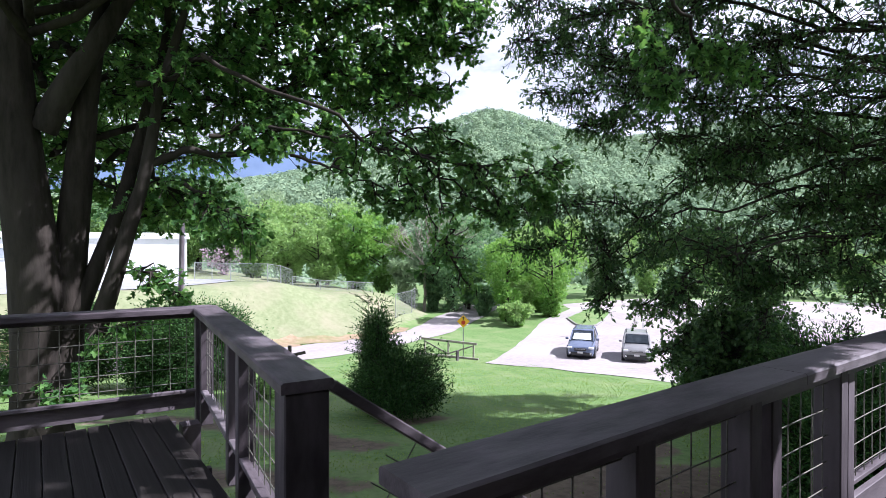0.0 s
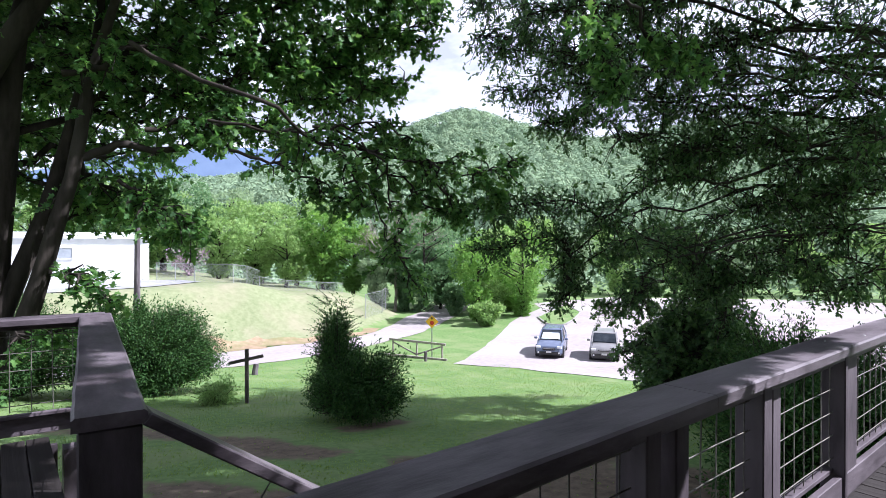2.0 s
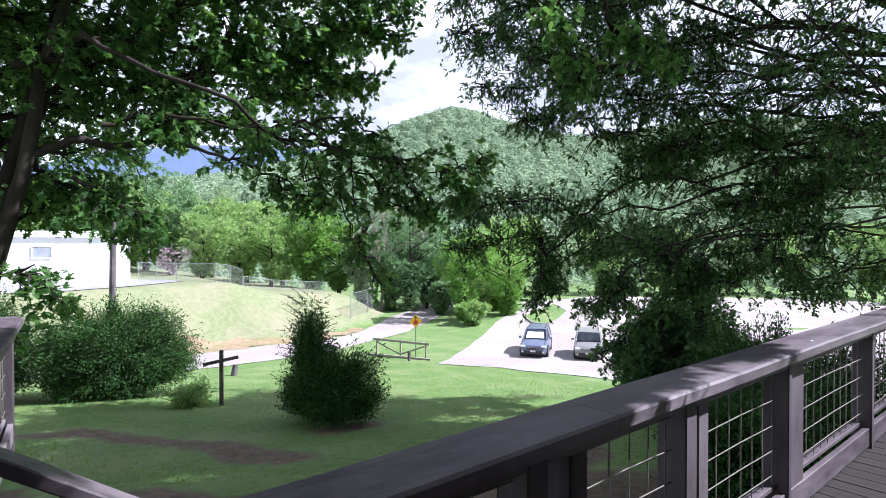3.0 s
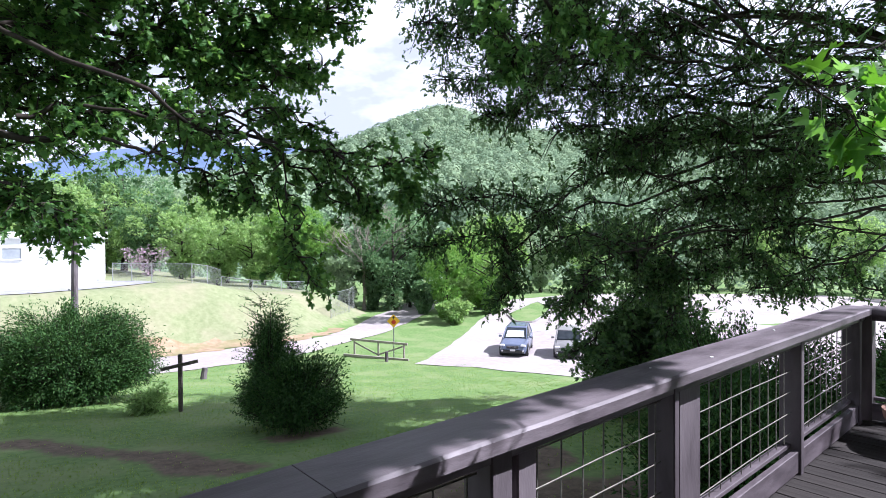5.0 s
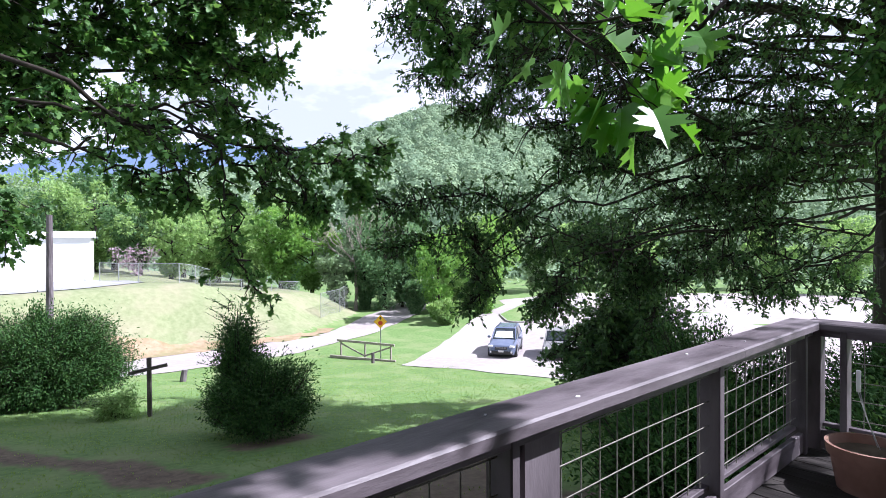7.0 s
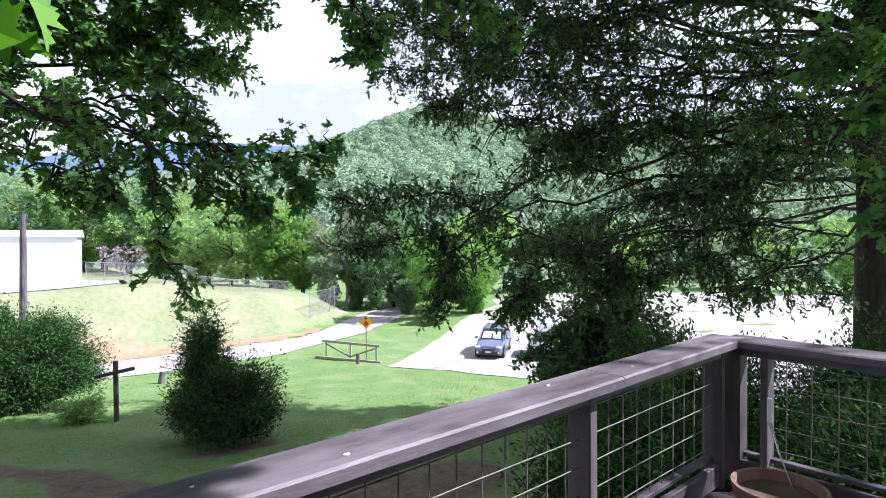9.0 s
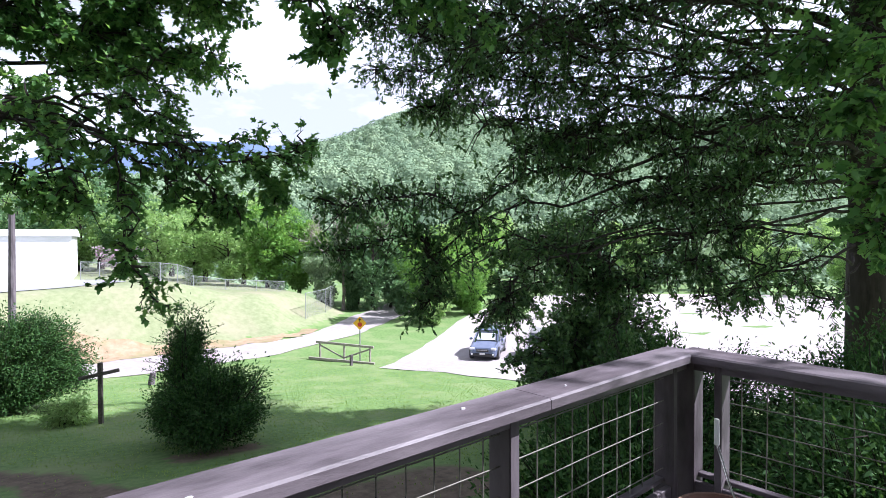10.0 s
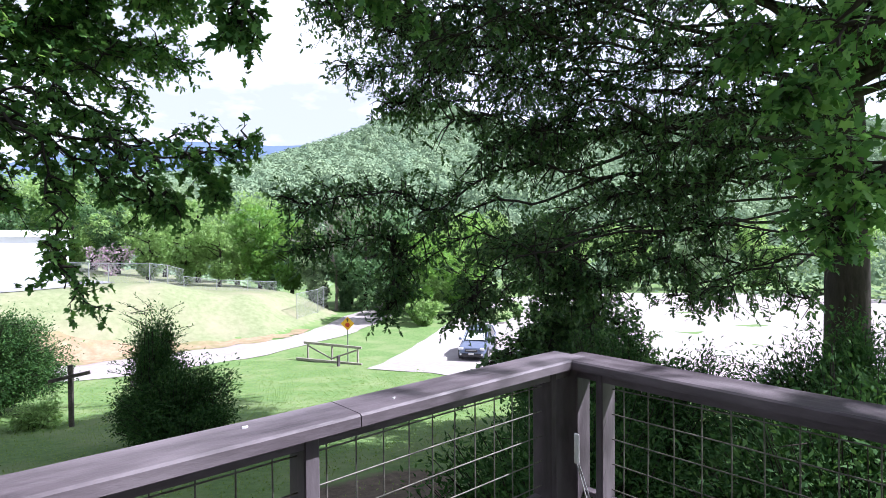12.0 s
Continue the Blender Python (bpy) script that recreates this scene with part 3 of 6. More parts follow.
class Leaves:
    """Gathers leaves as plain lists and turns them into one mesh."""

    def __init__(self, shape, size):
        half = LEAF_SHAPES[shape]
        outline = [(x, y, 0.25 * abs(x)) for x, y in half] + [(-x, y, 0.25 * abs(x)) for x, y in half[-2:0:-1]]
        self.shape = np.array(outline, float) * size
        self.items = []

    def add(self, p, d, s=1.0):
        self.items.append((p[0], p[1], p[2], d[0], d[1], d[2], s))

    def build(self, name, mat, parent):
        it = np.array(self.items, float)
        n, k = len(it), len(self.shape)
        rng = np.random.default_rng(n)
        d = it[:, 3:6] + rng.normal(0, 0.28, (n, 3))
        d /= np.linalg.norm(d, axis=1, keepdims=True) + 1e-9
        up = rng.normal(0, 0.55, (n, 3)) + np.array([0, 0, 1.0])
        side_v = np.cross(d, up)
        side_v /= np.linalg.norm(side_v, axis=1, keepdims=True) + 1e-9
        nrm = np.cross(side_v, d)
        s = it[:, 6] * rng.uniform(0.7, 1.25, n)
        sh = self.shape
        v = it[:, None, :3] + s[:, None, None] * (side_v[:, None, :] * sh[None, :, 0:1] + d[:, None, :] * sh[None, :, 1:2] + nrm[:, None, :] * sh[None, :, 2:3])
        me = bpy.data.meshes.new(name)
        me.vertices.add(n * k)
        me.vertices.foreach_set("co", v.reshape(-1))
        me.loops.add(n * k)
        me.loops.foreach_set("vertex_index", np.arange(n * k, dtype=np.int32))
        me.polygons.add(n)
        me.polygons.foreach_set("loop_start", np.arange(0, n * k, k, dtype=np.int32))
        me.update(calc_edges=True)
        me.materials.append(mat)
        ob = new(name, me)
        ob.parent = parent
        return ob


def bend(pts, n):
    """A smooth line of n points through pts."""
    p = [Vector(q) for q in pts]
    p = [p[0] * 2 - p[1], *p, p[-1] * 2 - p[-2]]
    out = []
    for i in range(n):
        u = i / (n - 1) * (len(p) - 3)
        k = min(int(u), len(p) - 4)
        f = u - k
        a, b, c, d = p[k:k + 4]
        out.append(0.5 * ((2 * b) + (c - a) * f + (2 * a - 5 * b + 4 * c - d) * f * f + (3 * b - a - 3 * c + d) * f ** 3))
    return out


def jitter(s):
    return Vector((random.gauss(0, s), random.gauss(0, s), random.gauss(0, s)))


def limb(bm, leaves, pts, r0, spread=1.6, sprays=26, droop=0.25, start=0.25, per=13, twig=0.55, flat=0.5, size=1.0):
    """A limb along pts with side sprays of leafy twigs from start of its length on."""
    n = max(6, len(pts) * 4)
    line = bend(pts, n)
    reach = (line[-1] - line[0]).length
    key = random.uniform(0, 90)
    for i in range(1, n - 1):
        sway = noise.noise_vector((key, 5.0 * i / n, 0.0)) * 0.11 * reach * math.sin(math.pi * i / (n - 1))
        line[i] = line[i] + sway + jitter(0.03)
    tube(bm, line, [max(0.012, r0 * (1 - 0.85 * i / (n - 1))) for i in range(n)], 7)
    for _ in range(sprays):
        u = start + (1 - start) * random.random() ** 0.8
        k = min(n - 2, int(u * (n - 1)))
        base = line[k].lerp(line[k + 1], random.random())
        d = (line[k + 1] - line[k]).normalized()
        out = d * random.uniform(0.2, 0.9) + Vector((random.gauss(0, 1), random.gauss(0, 1), random.gauss(0, flat)))
        out.normalize()
        ln = spread * random.uniform(0.35, 1.0) * (1.1 - 0.45 * u)
        tip = base + out * ln + Vector((0, 0, -droop * ln))
        mid = (base + tip) / 2 + Vector((0, 0, 0.12 * ln)) + jitter(0.05)
        tube(bm, [base, mid, tip], [0.02, 0.012, 0.005], 4, False)
        nt = max(2, int(ln / 0.28))
        for j in range(nt):
            f = (j + 0.6) / nt
            p = base.lerp(mid, f * 2) if f < 0.5 else mid.lerp(tip, f * 2 - 1)
            td = (out * 0.6 + jitter(0.6) + Vector((0, 0, -droop))).normalized()
            tl = twig * random.uniform(0.5, 1.1)
            end = p + td * tl
            tube(bm, [p, end], [0.006, 0.003], 3, False)
            for q in range(per):
                g = random.random() ** 0.7
                ld = (td * 0.5 + jitter(0.7) + Vector((0, 0, -0.35))).normalized()
                leaves.add(p + td * tl * g + jitter(0.03), ld, size)


def finish(tree, bm, leaves, leaf_mat, bark=None):
    part("trunk", bm, bark or BARK, tree, smooth=70)
    leaves.build("crown", leaf_mat, tree)
    return tree


# large maple beyond the platform
random.seed(31)
tree = tagged(root("maple_tree", 0, 0, 0), "large multi-stemmed maple with dark bark and deep shade", "tree")
bm, lv = bmesh.new(), Leaves("maple", 0.125)
tube(bm, bend([(2.6, 12.1, -3.4), (2.55, 12.0, -2.2), (2.5, 12.0, 0.5), (2.2, 11.9, 3.6), (2.1, 11.8, 7.5)], 12), [0.85, 0.68, 0.56, 0.52, 0.47, 0.44, 0.42, 0.38, 0.34, 0.28, 0.2, 0.12], 14)
tube(bm, bend([(2.85, 12.03, -0.72), (2.99, 12.1, 1.24), (3.12, 12.02, 2.8), (3.25, 11.86, 4.24), (3.42, 11.71, 5.47), (3.64, 11.58, 6.82)], 10), [0.34, 0.3, 0.27, 0.25, 0.23, 0.2, 0.17, 0.14, 0.1, 0.06], 10)
tube(bm, bend([(2.58, 11.85, 3.43), (2.94, 11.57, 4.23), (3.48, 11.36, 5.22), (3.96, 11.27, 6.18), (4.5, 11.15, 7.44)], 8), [0.24, 0.22, 0.2, 0.18, 0.16, 0.13, 0.1, 0.06], 9)
tube(bm, bend([(2.93, 11.89, -0.29), (3.33, 11.97, 0.82), (3.71, 12.05, 1.88), (4.01, 12.12, 2.99), (4.31, 12.16, 4.26), (4.57, 12.05, 5.29), (4.62, 11.84, 6.92)], 10), [0.2, 0.17, 0.15, 0.14, 0.13, 0.12, 0.11, 0.09, 0.07, 0.05], 8)
tube(bm, bend([(3.35, 11.68, -0.2), (3.61, 11.54, 0.72), (3.89, 11.42, 1.86), (4.15, 11.3, 2.91), (4.3, 11.15, 4.15), (4.68, 10.84, 5.6), (4.88, 10.64, 6.5)], 10), [0.19, 0.17, 0.15, 0.14, 0.12, 0.11, 0.09, 0.08, 0.06, 0.04], 8)
limb(bm, lv, [(4.15, 11.3, 2.91), (4.8, 11.26, 3.11), (5.84, 11.18, 3.34), (6.53, 11.09, 3.73), (6.82, 10.98, 4.63), (7.49, 10.76, 5.77)], 0.085, 1.1, 46, 0.25, 0.35, 11, 0.5, 0.5, 1.0)
limb(bm, lv, [(4.01, 12.12, 2.99), (4.67, 12.14, 4.08), (5.64, 12.07, 5.16), (6.5, 11.76, 5.98), (7.48, 11.32, 6.68)], 0.07, 1.3, 46, 0.2, 0.2, 11, 0.5, 0.5, 1.0)
limb(bm, lv, [(4.31, 12.16, 4.26), (5.24, 12.28, 5.5), (6.4, 12.22, 6.6)], 0.07, 1.6, 50, 0.2, 0.1, 11, 0.5, 0.5, 1.0)
limb(bm, lv, [(4.15, 11.3, 2.91), (4.6, 11.78, 2.56), (5.08, 12.1, 2.44), (5.6, 12.4, 2.37)], 0.05, 1.0, 34, 0.3, 0.1, 11, 0.5, 0.5, 1.0)
limb(bm, lv, [(3.68, 12.26, 1.56), (4.33, 12.67, 2.04), (5.05, 13.05, 2.2)], 0.04, 0.9, 24, 0.3, 0.2, 11, 0.5, 0.5, 1.0)
limb(bm, lv, [(3.14, 12.32, 2.84), (3.82, 13.7, 2.55), (4.61, 14.62, 2.54)], 0.06, 1.3, 36, 0.25, 0.1, 11, 0.5, 0.5, 1.0)
limb(bm, lv, [(2.45, 12.77, 2.51), (1.57, 13.74, 2.54), (0.5, 14.64, 2.55)], 0.07, 1.5, 44, 0.2, 0.1, 11, 0.5, 0.5, 1.0)
limb(bm, lv, [(2.45, 12.62, 3.65), (1.59, 13.5, 4.23), (0.4, 14.31, 4.64)], 0.08, 1.7, 46, 0.2, 0.1, 11, 0.5, 0.5, 1.0)
limb(bm, lv, [(2.46, 12.41, 4.65), (1.7, 13.17, 5.54), (0.77, 13.93, 6.19)], 0.08, 1.7, 46, 0.2, 0.1, 11, 0.5, 0.5, 1.0)
for k in range(22):
    a, z = radians(12 + 140 * ((k * 0.618) % 1.0)), 3.0 + 5.4 * k / 21
    z += 1.2 * (1 - smooth(radians(15), radians(50), a))
    reach = random.uniform(3.6, 6.2)
    u = Vector((math.cos(a), math.sin(a), 0))
    limb(bm, lv, [Vector((2.6, 12.2, z - 0.9)) + u * 0.5, Vector((2.6, 12.2, z)) + u * reach * 0.55, Vector((2.6, 12.2, z + 0.1)) + u * reach], 0.08, 1.7, 38, 0.2, 0.15, 11)
# high limbs out of view, added to shade the trunk and lawn
for k in range(34):
    a, z = radians(-115 + 130 * ((k * 0.618) % 1.0)), 6.9 + 5.6 * k / 33
    u = Vector((math.cos(a), math.sin(a), 0)) * random.uniform(4.5, 8.5)
    limb(bm, lv, [Vector((2.4, 11.8, z - 2.0)), Vector((2.4, 11.8, z)) + u * 0.55, Vector((2.4, 11.8, z)) + u], 0.08, 2.0, 44, 0.1, 0.2, 10, 0.6, 0.6, 1.4)
limb(bm, lv, [(4.66, 9.42, 4.5), (6.1, 8.43, 3.65), (7.57, 7.96, 3.2), (8.74, 7.67, 2.93), (9.63, 7.27, 2.78), (10.64, 6.97, 2.98)], 0.04, 0.6, 56, 0.28, 0.3, 8, 0.36, 0.6, 0.8)
limb(bm, lv, [(7.05, 8.15, 3.32), (7.92, 8.11, 3.39), (8.46, 7.93, 3.44), (8.84, 7.8, 3.25)], 0.025, 0.5, 26, 0.2, 0.1, 8, 0.34, 0.5, 0.85)
limb(bm, lv, [(7.79, 7.86, 3.11), (8.16, 7.62, 2.48), (8.3, 7.55, 1.69), (8.37, 7.44, 1.18), (8.63, 7.35, 0.66)], 0.02, 0.34, 26, 0.4, 0.1, 8, 0.3, 0.5, 0.8)
limb(bm, lv, [(8.74, 7.67, 2.91), (9.12, 7.55, 2.48), (9.44, 7.4, 2.1), (9.68, 7.34, 1.91)], 0.02, 0.4, 24, 0.35, 0.1, 8, 0.32, 0.5, 0.8)
limb(bm, lv, [(9.56, 7.29, 2.79), (9.88, 7.11, 2.58), (10.12, 7.07, 2.19)], 0.018, 0.28, 18, 0.35, 0.1, 9, 0.28, 0.5, 1.0)
limb(bm, lv, [(7.25, 7.9, 3.03), (7.55, 7.76, 2.51), (7.71, 7.7, 2.03)], 0.02, 0.42, 20, 0.35, 0.1, 8, 0.32, 0.5, 0.8)
limb(bm, lv, [(5.92, 9.89, 3.57), (7.02, 9.19, 3.45), (8.0, 8.5, 3.25), (8.36, 8.25, 2.58), (8.46, 8.07, 1.5), (8.41, 8.07, 0.87)], 0.03, 0.5, 26, 0.3, 0.1, 9, 0.36, 0.5, 0.9)
limb(bm, lv, [(6.02, 9.07, 2.95), (6.71, 8.56, 2.72), (7.31, 8.24, 2.33), (7.69, 8.13, 2.13)], 0.03, 0.5, 26, 0.3, 0.1, 9, 0.36, 0.5, 0.9)
limb(bm, lv, [(7.69, 8.61, 3.27), (8.59, 8.13, 2.68), (9.05, 7.85, 2.23), (9.69, 7.5, 1.97)], 0.025, 0.45, 30, 0.3, 0.1, 9, 0.34, 0.5, 0.9)
limb(bm, lv, [(8.12, 8.81, 3.64), (8.89, 8.35, 3.21), (9.52, 7.95, 2.94), (9.98, 7.52, 3.01)], 0.025, 0.4, 24, 0.3, 0.1, 9, 0.34, 0.5, 0.9)
limb(bm, lv, [(5.61, 11.14, 4.88), (7.18, 10.94, 5.42), (8.77, 10.49, 5.92), (10.53, 9.87, 5.97)], 0.05, 0.9, 70, 0.2, 0.2, 11, 0.4, 0.5, 1.0)
limb(bm, lv, [(5.93, 11.24, 4.41), (7.48, 11.04, 4.89), (8.86, 10.75, 5.13), (10.03, 10.53, 4.97)], 0.05, 0.9, 70, 0.2, 0.2, 11, 0.4, 0.5, 1.0)
limb(bm, lv, [(5.15, 10.99, 3.48), (6.04, 10.88, 3.69), (7.22, 10.76, 3.75), (7.98, 10.72, 3.43)], 0.05, 0.8, 60, 0.25, 0.15, 11, 0.4, 0.5, 1.0)
limb(bm, lv, [(4.74, 11.13, 2.56), (5.15, 11.05, 2.22), (5.57, 10.94, 1.96), (5.87, 10.92, 1.69)], 0.04, 0.8, 46, 0.3, 0.1, 11, 0.4, 0.5, 1.0)
limb(bm, lv, [(3.9, 10.82, 4.21), (4.75, 10.75, 4.56), (5.58, 10.68, 5.02), (6.33, 10.54, 5.74)], 0.06, 1.0, 64, 0.2, 0.1, 11, 0.4, 0.5, 1.0)
limb(bm, lv, [(5.17, 11.33, 4.28), (6.09, 11.26, 4.25), (6.76, 11.18, 4.16)], 0.05, 1.0, 54, 0.2, 0.1, 11, 0.4, 0.5, 1.0)
limb(bm, lv, [(5.94, 11.19, 6.13), (7.62, 10.78, 6.63), (9.36, 10.26, 6.9), (10.67, 9.88, 6.83)], 0.06, 1.0, 70, 0.2, 0.1, 11, 0.4, 0.5, 1.0)
limb(bm, lv, [(6.89, 11.16, 4.69), (8.08, 10.88, 5.32), (9.3, 10.48, 5.83), (10.63, 9.77, 6.43)], 0.05, 0.95, 90, 0.25, 0.15, 11, 0.4, 0.5, 1.0)
limb(bm, lv, [(7.3, 10.92, 6.14), (8.37, 10.64, 6.68), (9.37, 10.12, 7.0), (10.63, 9.47, 6.97)], 0.05, 1.1, 90, 0.25, 0.1, 11, 0.42, 0.8, 1.0)
limb(bm, lv, [(7.52, 11.43, 4.35), (8.39, 10.94, 4.63), (9.25, 10.4, 4.78), (10.16, 9.91, 5.08)], 0.03, 0.7, 40, 0.25, 0.1, 10, 0.4, 0.5, 1.0)
limb(bm, lv, [(3.61, 11.54, 0.72), (4.01, 11.11, 1.04), (4.33, 10.84, 0.73), (4.67, 10.66, 0.47)], 0.03, 0.55, 22, 0.4, 0.15, 8, 0.34, 0.5, 1.0)
limb(bm, lv, [(2.44, 11.34, -1.12), (2.7, 10.96, -0.98), (2.89, 10.75, -0.97)], 0.02, 0.4, 12, 0.4, 0.2, 8, 0.3, 0.5, 1.0)
limb(bm, lv, [(3.18, 11.73, 0.11), (3.57, 11.16, -0.16), (3.97, 10.83, 0.05)], 0.02, 0.45, 14, 0.4, 0.2, 8, 0.32, 0.5, 1.0)
finish(tree, bm, lv, LEAF_MAPLE)

# maple further down the lawn
tree = tagged(root("maple_tree", 0, 0, 0), "tall maple standing further down the lawn", "tree")
bm, lv = bmesh.new(), Leaves("spray", 0.15)
tube(bm, bend([(0.5, 19.0, -4.0), (0.5, 19.0, 1), (0.8, 18.8, 5), (1.5, 18.5, 10)], 10), [0.4, 0.36, 0.33, 0.31, 0.3, 0.28, 0.25, 0.2, 0.16, 0.1], 10)
for k in range(10):
    a, z = radians(-20 + 150 * ((k * 0.618) % 1.0)), 4.2 + 5.5 * k / 9
    u = Vector((math.cos(a), math.sin(a), 0)) * random.uniform(4.5, 6.0)
    limb(bm, lv, [Vector((0.8, 18.9, z - 1)), Vector((0.8, 18.9, z)) + u * 0.55, Vector((0.8, 18.9, z - 0.2)) + u], 0.11, 2.0, 50, 0.2, 0.2, 12)
limb(bm, lv, [(6.22, 13.7, 5.75), (8.3, 13.4, 5.99), (9.79, 13.18, 6.05), (11.43, 12.9, 5.64)], 0.05, 0.85, 60, 0.25, 0.2, 11, 0.42, 0.7, 1.0)
limb(bm, lv, [(6.58, 13.91, 5.04), (8.4, 13.61, 5.24), (9.72, 13.45, 5.17), (10.53, 13.39, 4.72)], 0.05, 0.75, 46, 0.25, 0.2, 11, 0.42, 0.7, 1.0)
limb(bm, lv, [(6.62, 13.44, 6.61), (8.94, 12.99, 6.96), (10.37, 12.74, 6.94), (11.23, 12.63, 6.64)], 0.05, 0.8, 54, 0.25, 0.2, 11, 0.42, 0.7, 1.0)
limb(bm, lv, [(6.65, 12.51, 5.59), (7.8, 12.45, 5.79), (8.86, 12.44, 5.51)], 0.05, 1.0, 36, 0.25, 0.2, 11, 0.42, 0.7, 1.0)
finish(tree, bm, lv, LEAF_MAPLE)

# oak with level boughs
tree = tagged(root("oak_tree", 0, 0, 0), "big oak with long level boughs and dark lobed leaves", "tree")
bm, lv = bmesh.new(), Leaves("spray", 0.135)
tube(bm, bend([(23.6, 2.7, -4.6), (23.6, 2.7, -3.0), (23.5, 2.7, 2), (23.5, 2.8, 7), (23.2, 3.0, 13)], 12), [0.75, 0.6, 0.52, 0.5, 0.48, 0.45, 0.42, 0.38, 0.34, 0.28, 0.2, 0.1], 12)
limb(bm, lv, [(23.4, 2.8, 6.6), (18.69, 6.23, 7.63), (16.92, 9.28, 8.06), (15.47, 11.22, 8.01), (14.49, 12.53, 7.75)], 0.06, 1.33, 110, 0.22, 0.3, 9, 0.5, 1.2)
limb(bm, lv, [(23.4, 2.8, 6.2), (19.0, 5.67, 6.34), (17.68, 7.99, 6.55), (16.32, 10.21, 6.37), (15.17, 11.98, 6.15)], 0.065, 1.33, 110, 0.22, 0.3, 9, 0.5, 1.2)
limb(bm, lv, [(23.4, 2.8, 6.0), (18.84, 6.28, 5.26), (17.15, 8.53, 5.31), (16.19, 9.91, 5.03), (15.51, 10.81, 4.94)], 0.045, 1.05, 80, 0.22, 0.3, 9, 0.5, 1.2)
limb(bm, lv, [(23.4, 2.8, 7.6), (18.31, 6.08, 8.66), (16.53, 9.03, 9.16), (15.23, 11.0, 9.06), (14.3, 12.47, 8.74)], 0.06, 1.4, 100, 0.22, 0.3, 9, 0.5, 1.2)
limb(bm, lv, [(23.4, 2.8, 6.4), (19.43, 6.13, 6.87), (17.64, 8.37, 7.06), (16.23, 10.18, 7.06), (14.71, 11.8, 7.31)], 0.05, 1.33, 80, 0.22, 0.3, 9, 0.5, 1.2)
limb(bm, lv, [(23.4, 2.8, 5.2), (20.06, 5.95, 5.02), (18.65, 7.77, 5.28), (17.48, 9.18, 5.27), (16.26, 10.63, 5.27)], 0.05, 1.12, 80, 0.22, 0.3, 9, 0.5, 1.2)
limb(bm, lv, [(23.4, 2.8, 4.4), (19.38, 5.39, 4.1), (17.82, 6.38, 4.11), (16.84, 7.02, 3.74), (15.85, 7.96, 3.06)], 0.05, 0.98, 90, 0.22, 0.3, 9, 0.5, 1.2)
limb(bm, lv, [(23.4, 2.8, 3.6), (19.47, 5.42, 3.4), (17.01, 7.12, 3.07), (15.3, 8.4, 2.64), (13.74, 9.76, 2.5), (12.84, 10.52, 2.36)], 0.05, 1.05, 130, 0.22, 0.35, 9, 0.5, 1.2)
limb(bm, lv, [(23.4, 2.8, 3.0), (19.29, 6.05, 2.71), (16.79, 7.78, 2.25), (15.04, 9.08, 1.68), (13.9, 9.94, 1.53), (13.04, 10.66, 1.32)], 0.045, 0.98, 110, 0.22, 0.4, 9, 0.5, 1.2)
limb(bm, lv, [(23.4, 2.8, 2.6), (18.16, 6.24, 1.82), (16.08, 8.13, 1.53), (15.14, 8.8, 0.69), (14.46, 9.3, -0.08)], 0.035, 0.7, 70, 0.22, 0.45, 9, 0.5, 1.2)
limb(bm, lv, [(23.4, 2.8, 2.4), (18.43, 5.66, 1.53), (16.66, 6.91, 1.39), (15.81, 7.44, 0.59), (15.47, 7.67, 0.05)], 0.035, 0.98, 70, 0.22, 0.4, 9, 0.5, 1.2)
limb(bm, lv, [(23.4, 2.8, 3.4), (20.89, 4.58, 2.86), (19.46, 5.69, 2.56), (17.84, 6.82, 2.11)], 0.045, 1.26, 80, 0.22, 0.3, 9, 0.5, 1.2)
limb(bm, lv, [(23.4, 2.8, 2.2), (21.11, 4.0, 1.82), (19.68, 5.22, 1.54), (18.04, 6.92, 1.25), (17.06, 7.79, 1.39)], 0.045, 1.19, 100, 0.22, 0.3, 9, 0.5, 1.2)
limb(bm, lv, [(23.4, 2.8, 1.4), (21.19, 3.65, 0.83), (19.75, 4.97, 0.68), (18.62, 6.16, 0.67), (17.51, 7.41, 0.66)], 0.04, 1.05, 90, 0.22, 0.3, 9, 0.5, 1.2)
limb(bm, lv, [(23.4, 2.8, 4.6), (21.14, 3.43, 3.34), (19.85, 4.27, 3.58), (18.83, 5.44, 3.34)], 0.045, 1.19, 70, 0.22, 0.3, 9, 0.5, 1.2)
limb(bm, lv, [(23.4, 2.8, 1.0), (21.36, 2.78, 0.44), (20.15, 3.62, 0.45), (19.31, 4.94, 0.21)], 0.03, 0.84, 50, 0.22, 0.3, 9, 0.5, 1.2)
limb(bm, lv, [(23.4, 2.8, 6.6), (20.34, 3.3, 5.88), (18.32, 5.15, 6.14), (16.13, 7.22, 6.31), (14.35, 8.89, 6.22)], 0.065, 1.19, 100, 0.22, 0.3, 9, 0.5, 1.2)
limb(bm, lv, [(23.4, 2.8, 5.4), (20.47, 3.67, 5.03), (18.79, 5.41, 5.46), (17.07, 7.2, 5.53), (15.39, 8.99, 5.35)], 0.045, 0.98, 80, 0.22, 0.3, 9, 0.5, 1.2)
limb(bm, lv, [(23.4, 2.8, 4.6), (20.69, 3.73, 3.96), (19.27, 5.65, 4.12), (17.9, 7.03, 4.15), (16.43, 8.37, 4.36)], 0.045, 0.98, 80, 0.22, 0.3, 9, 0.5, 1.2)
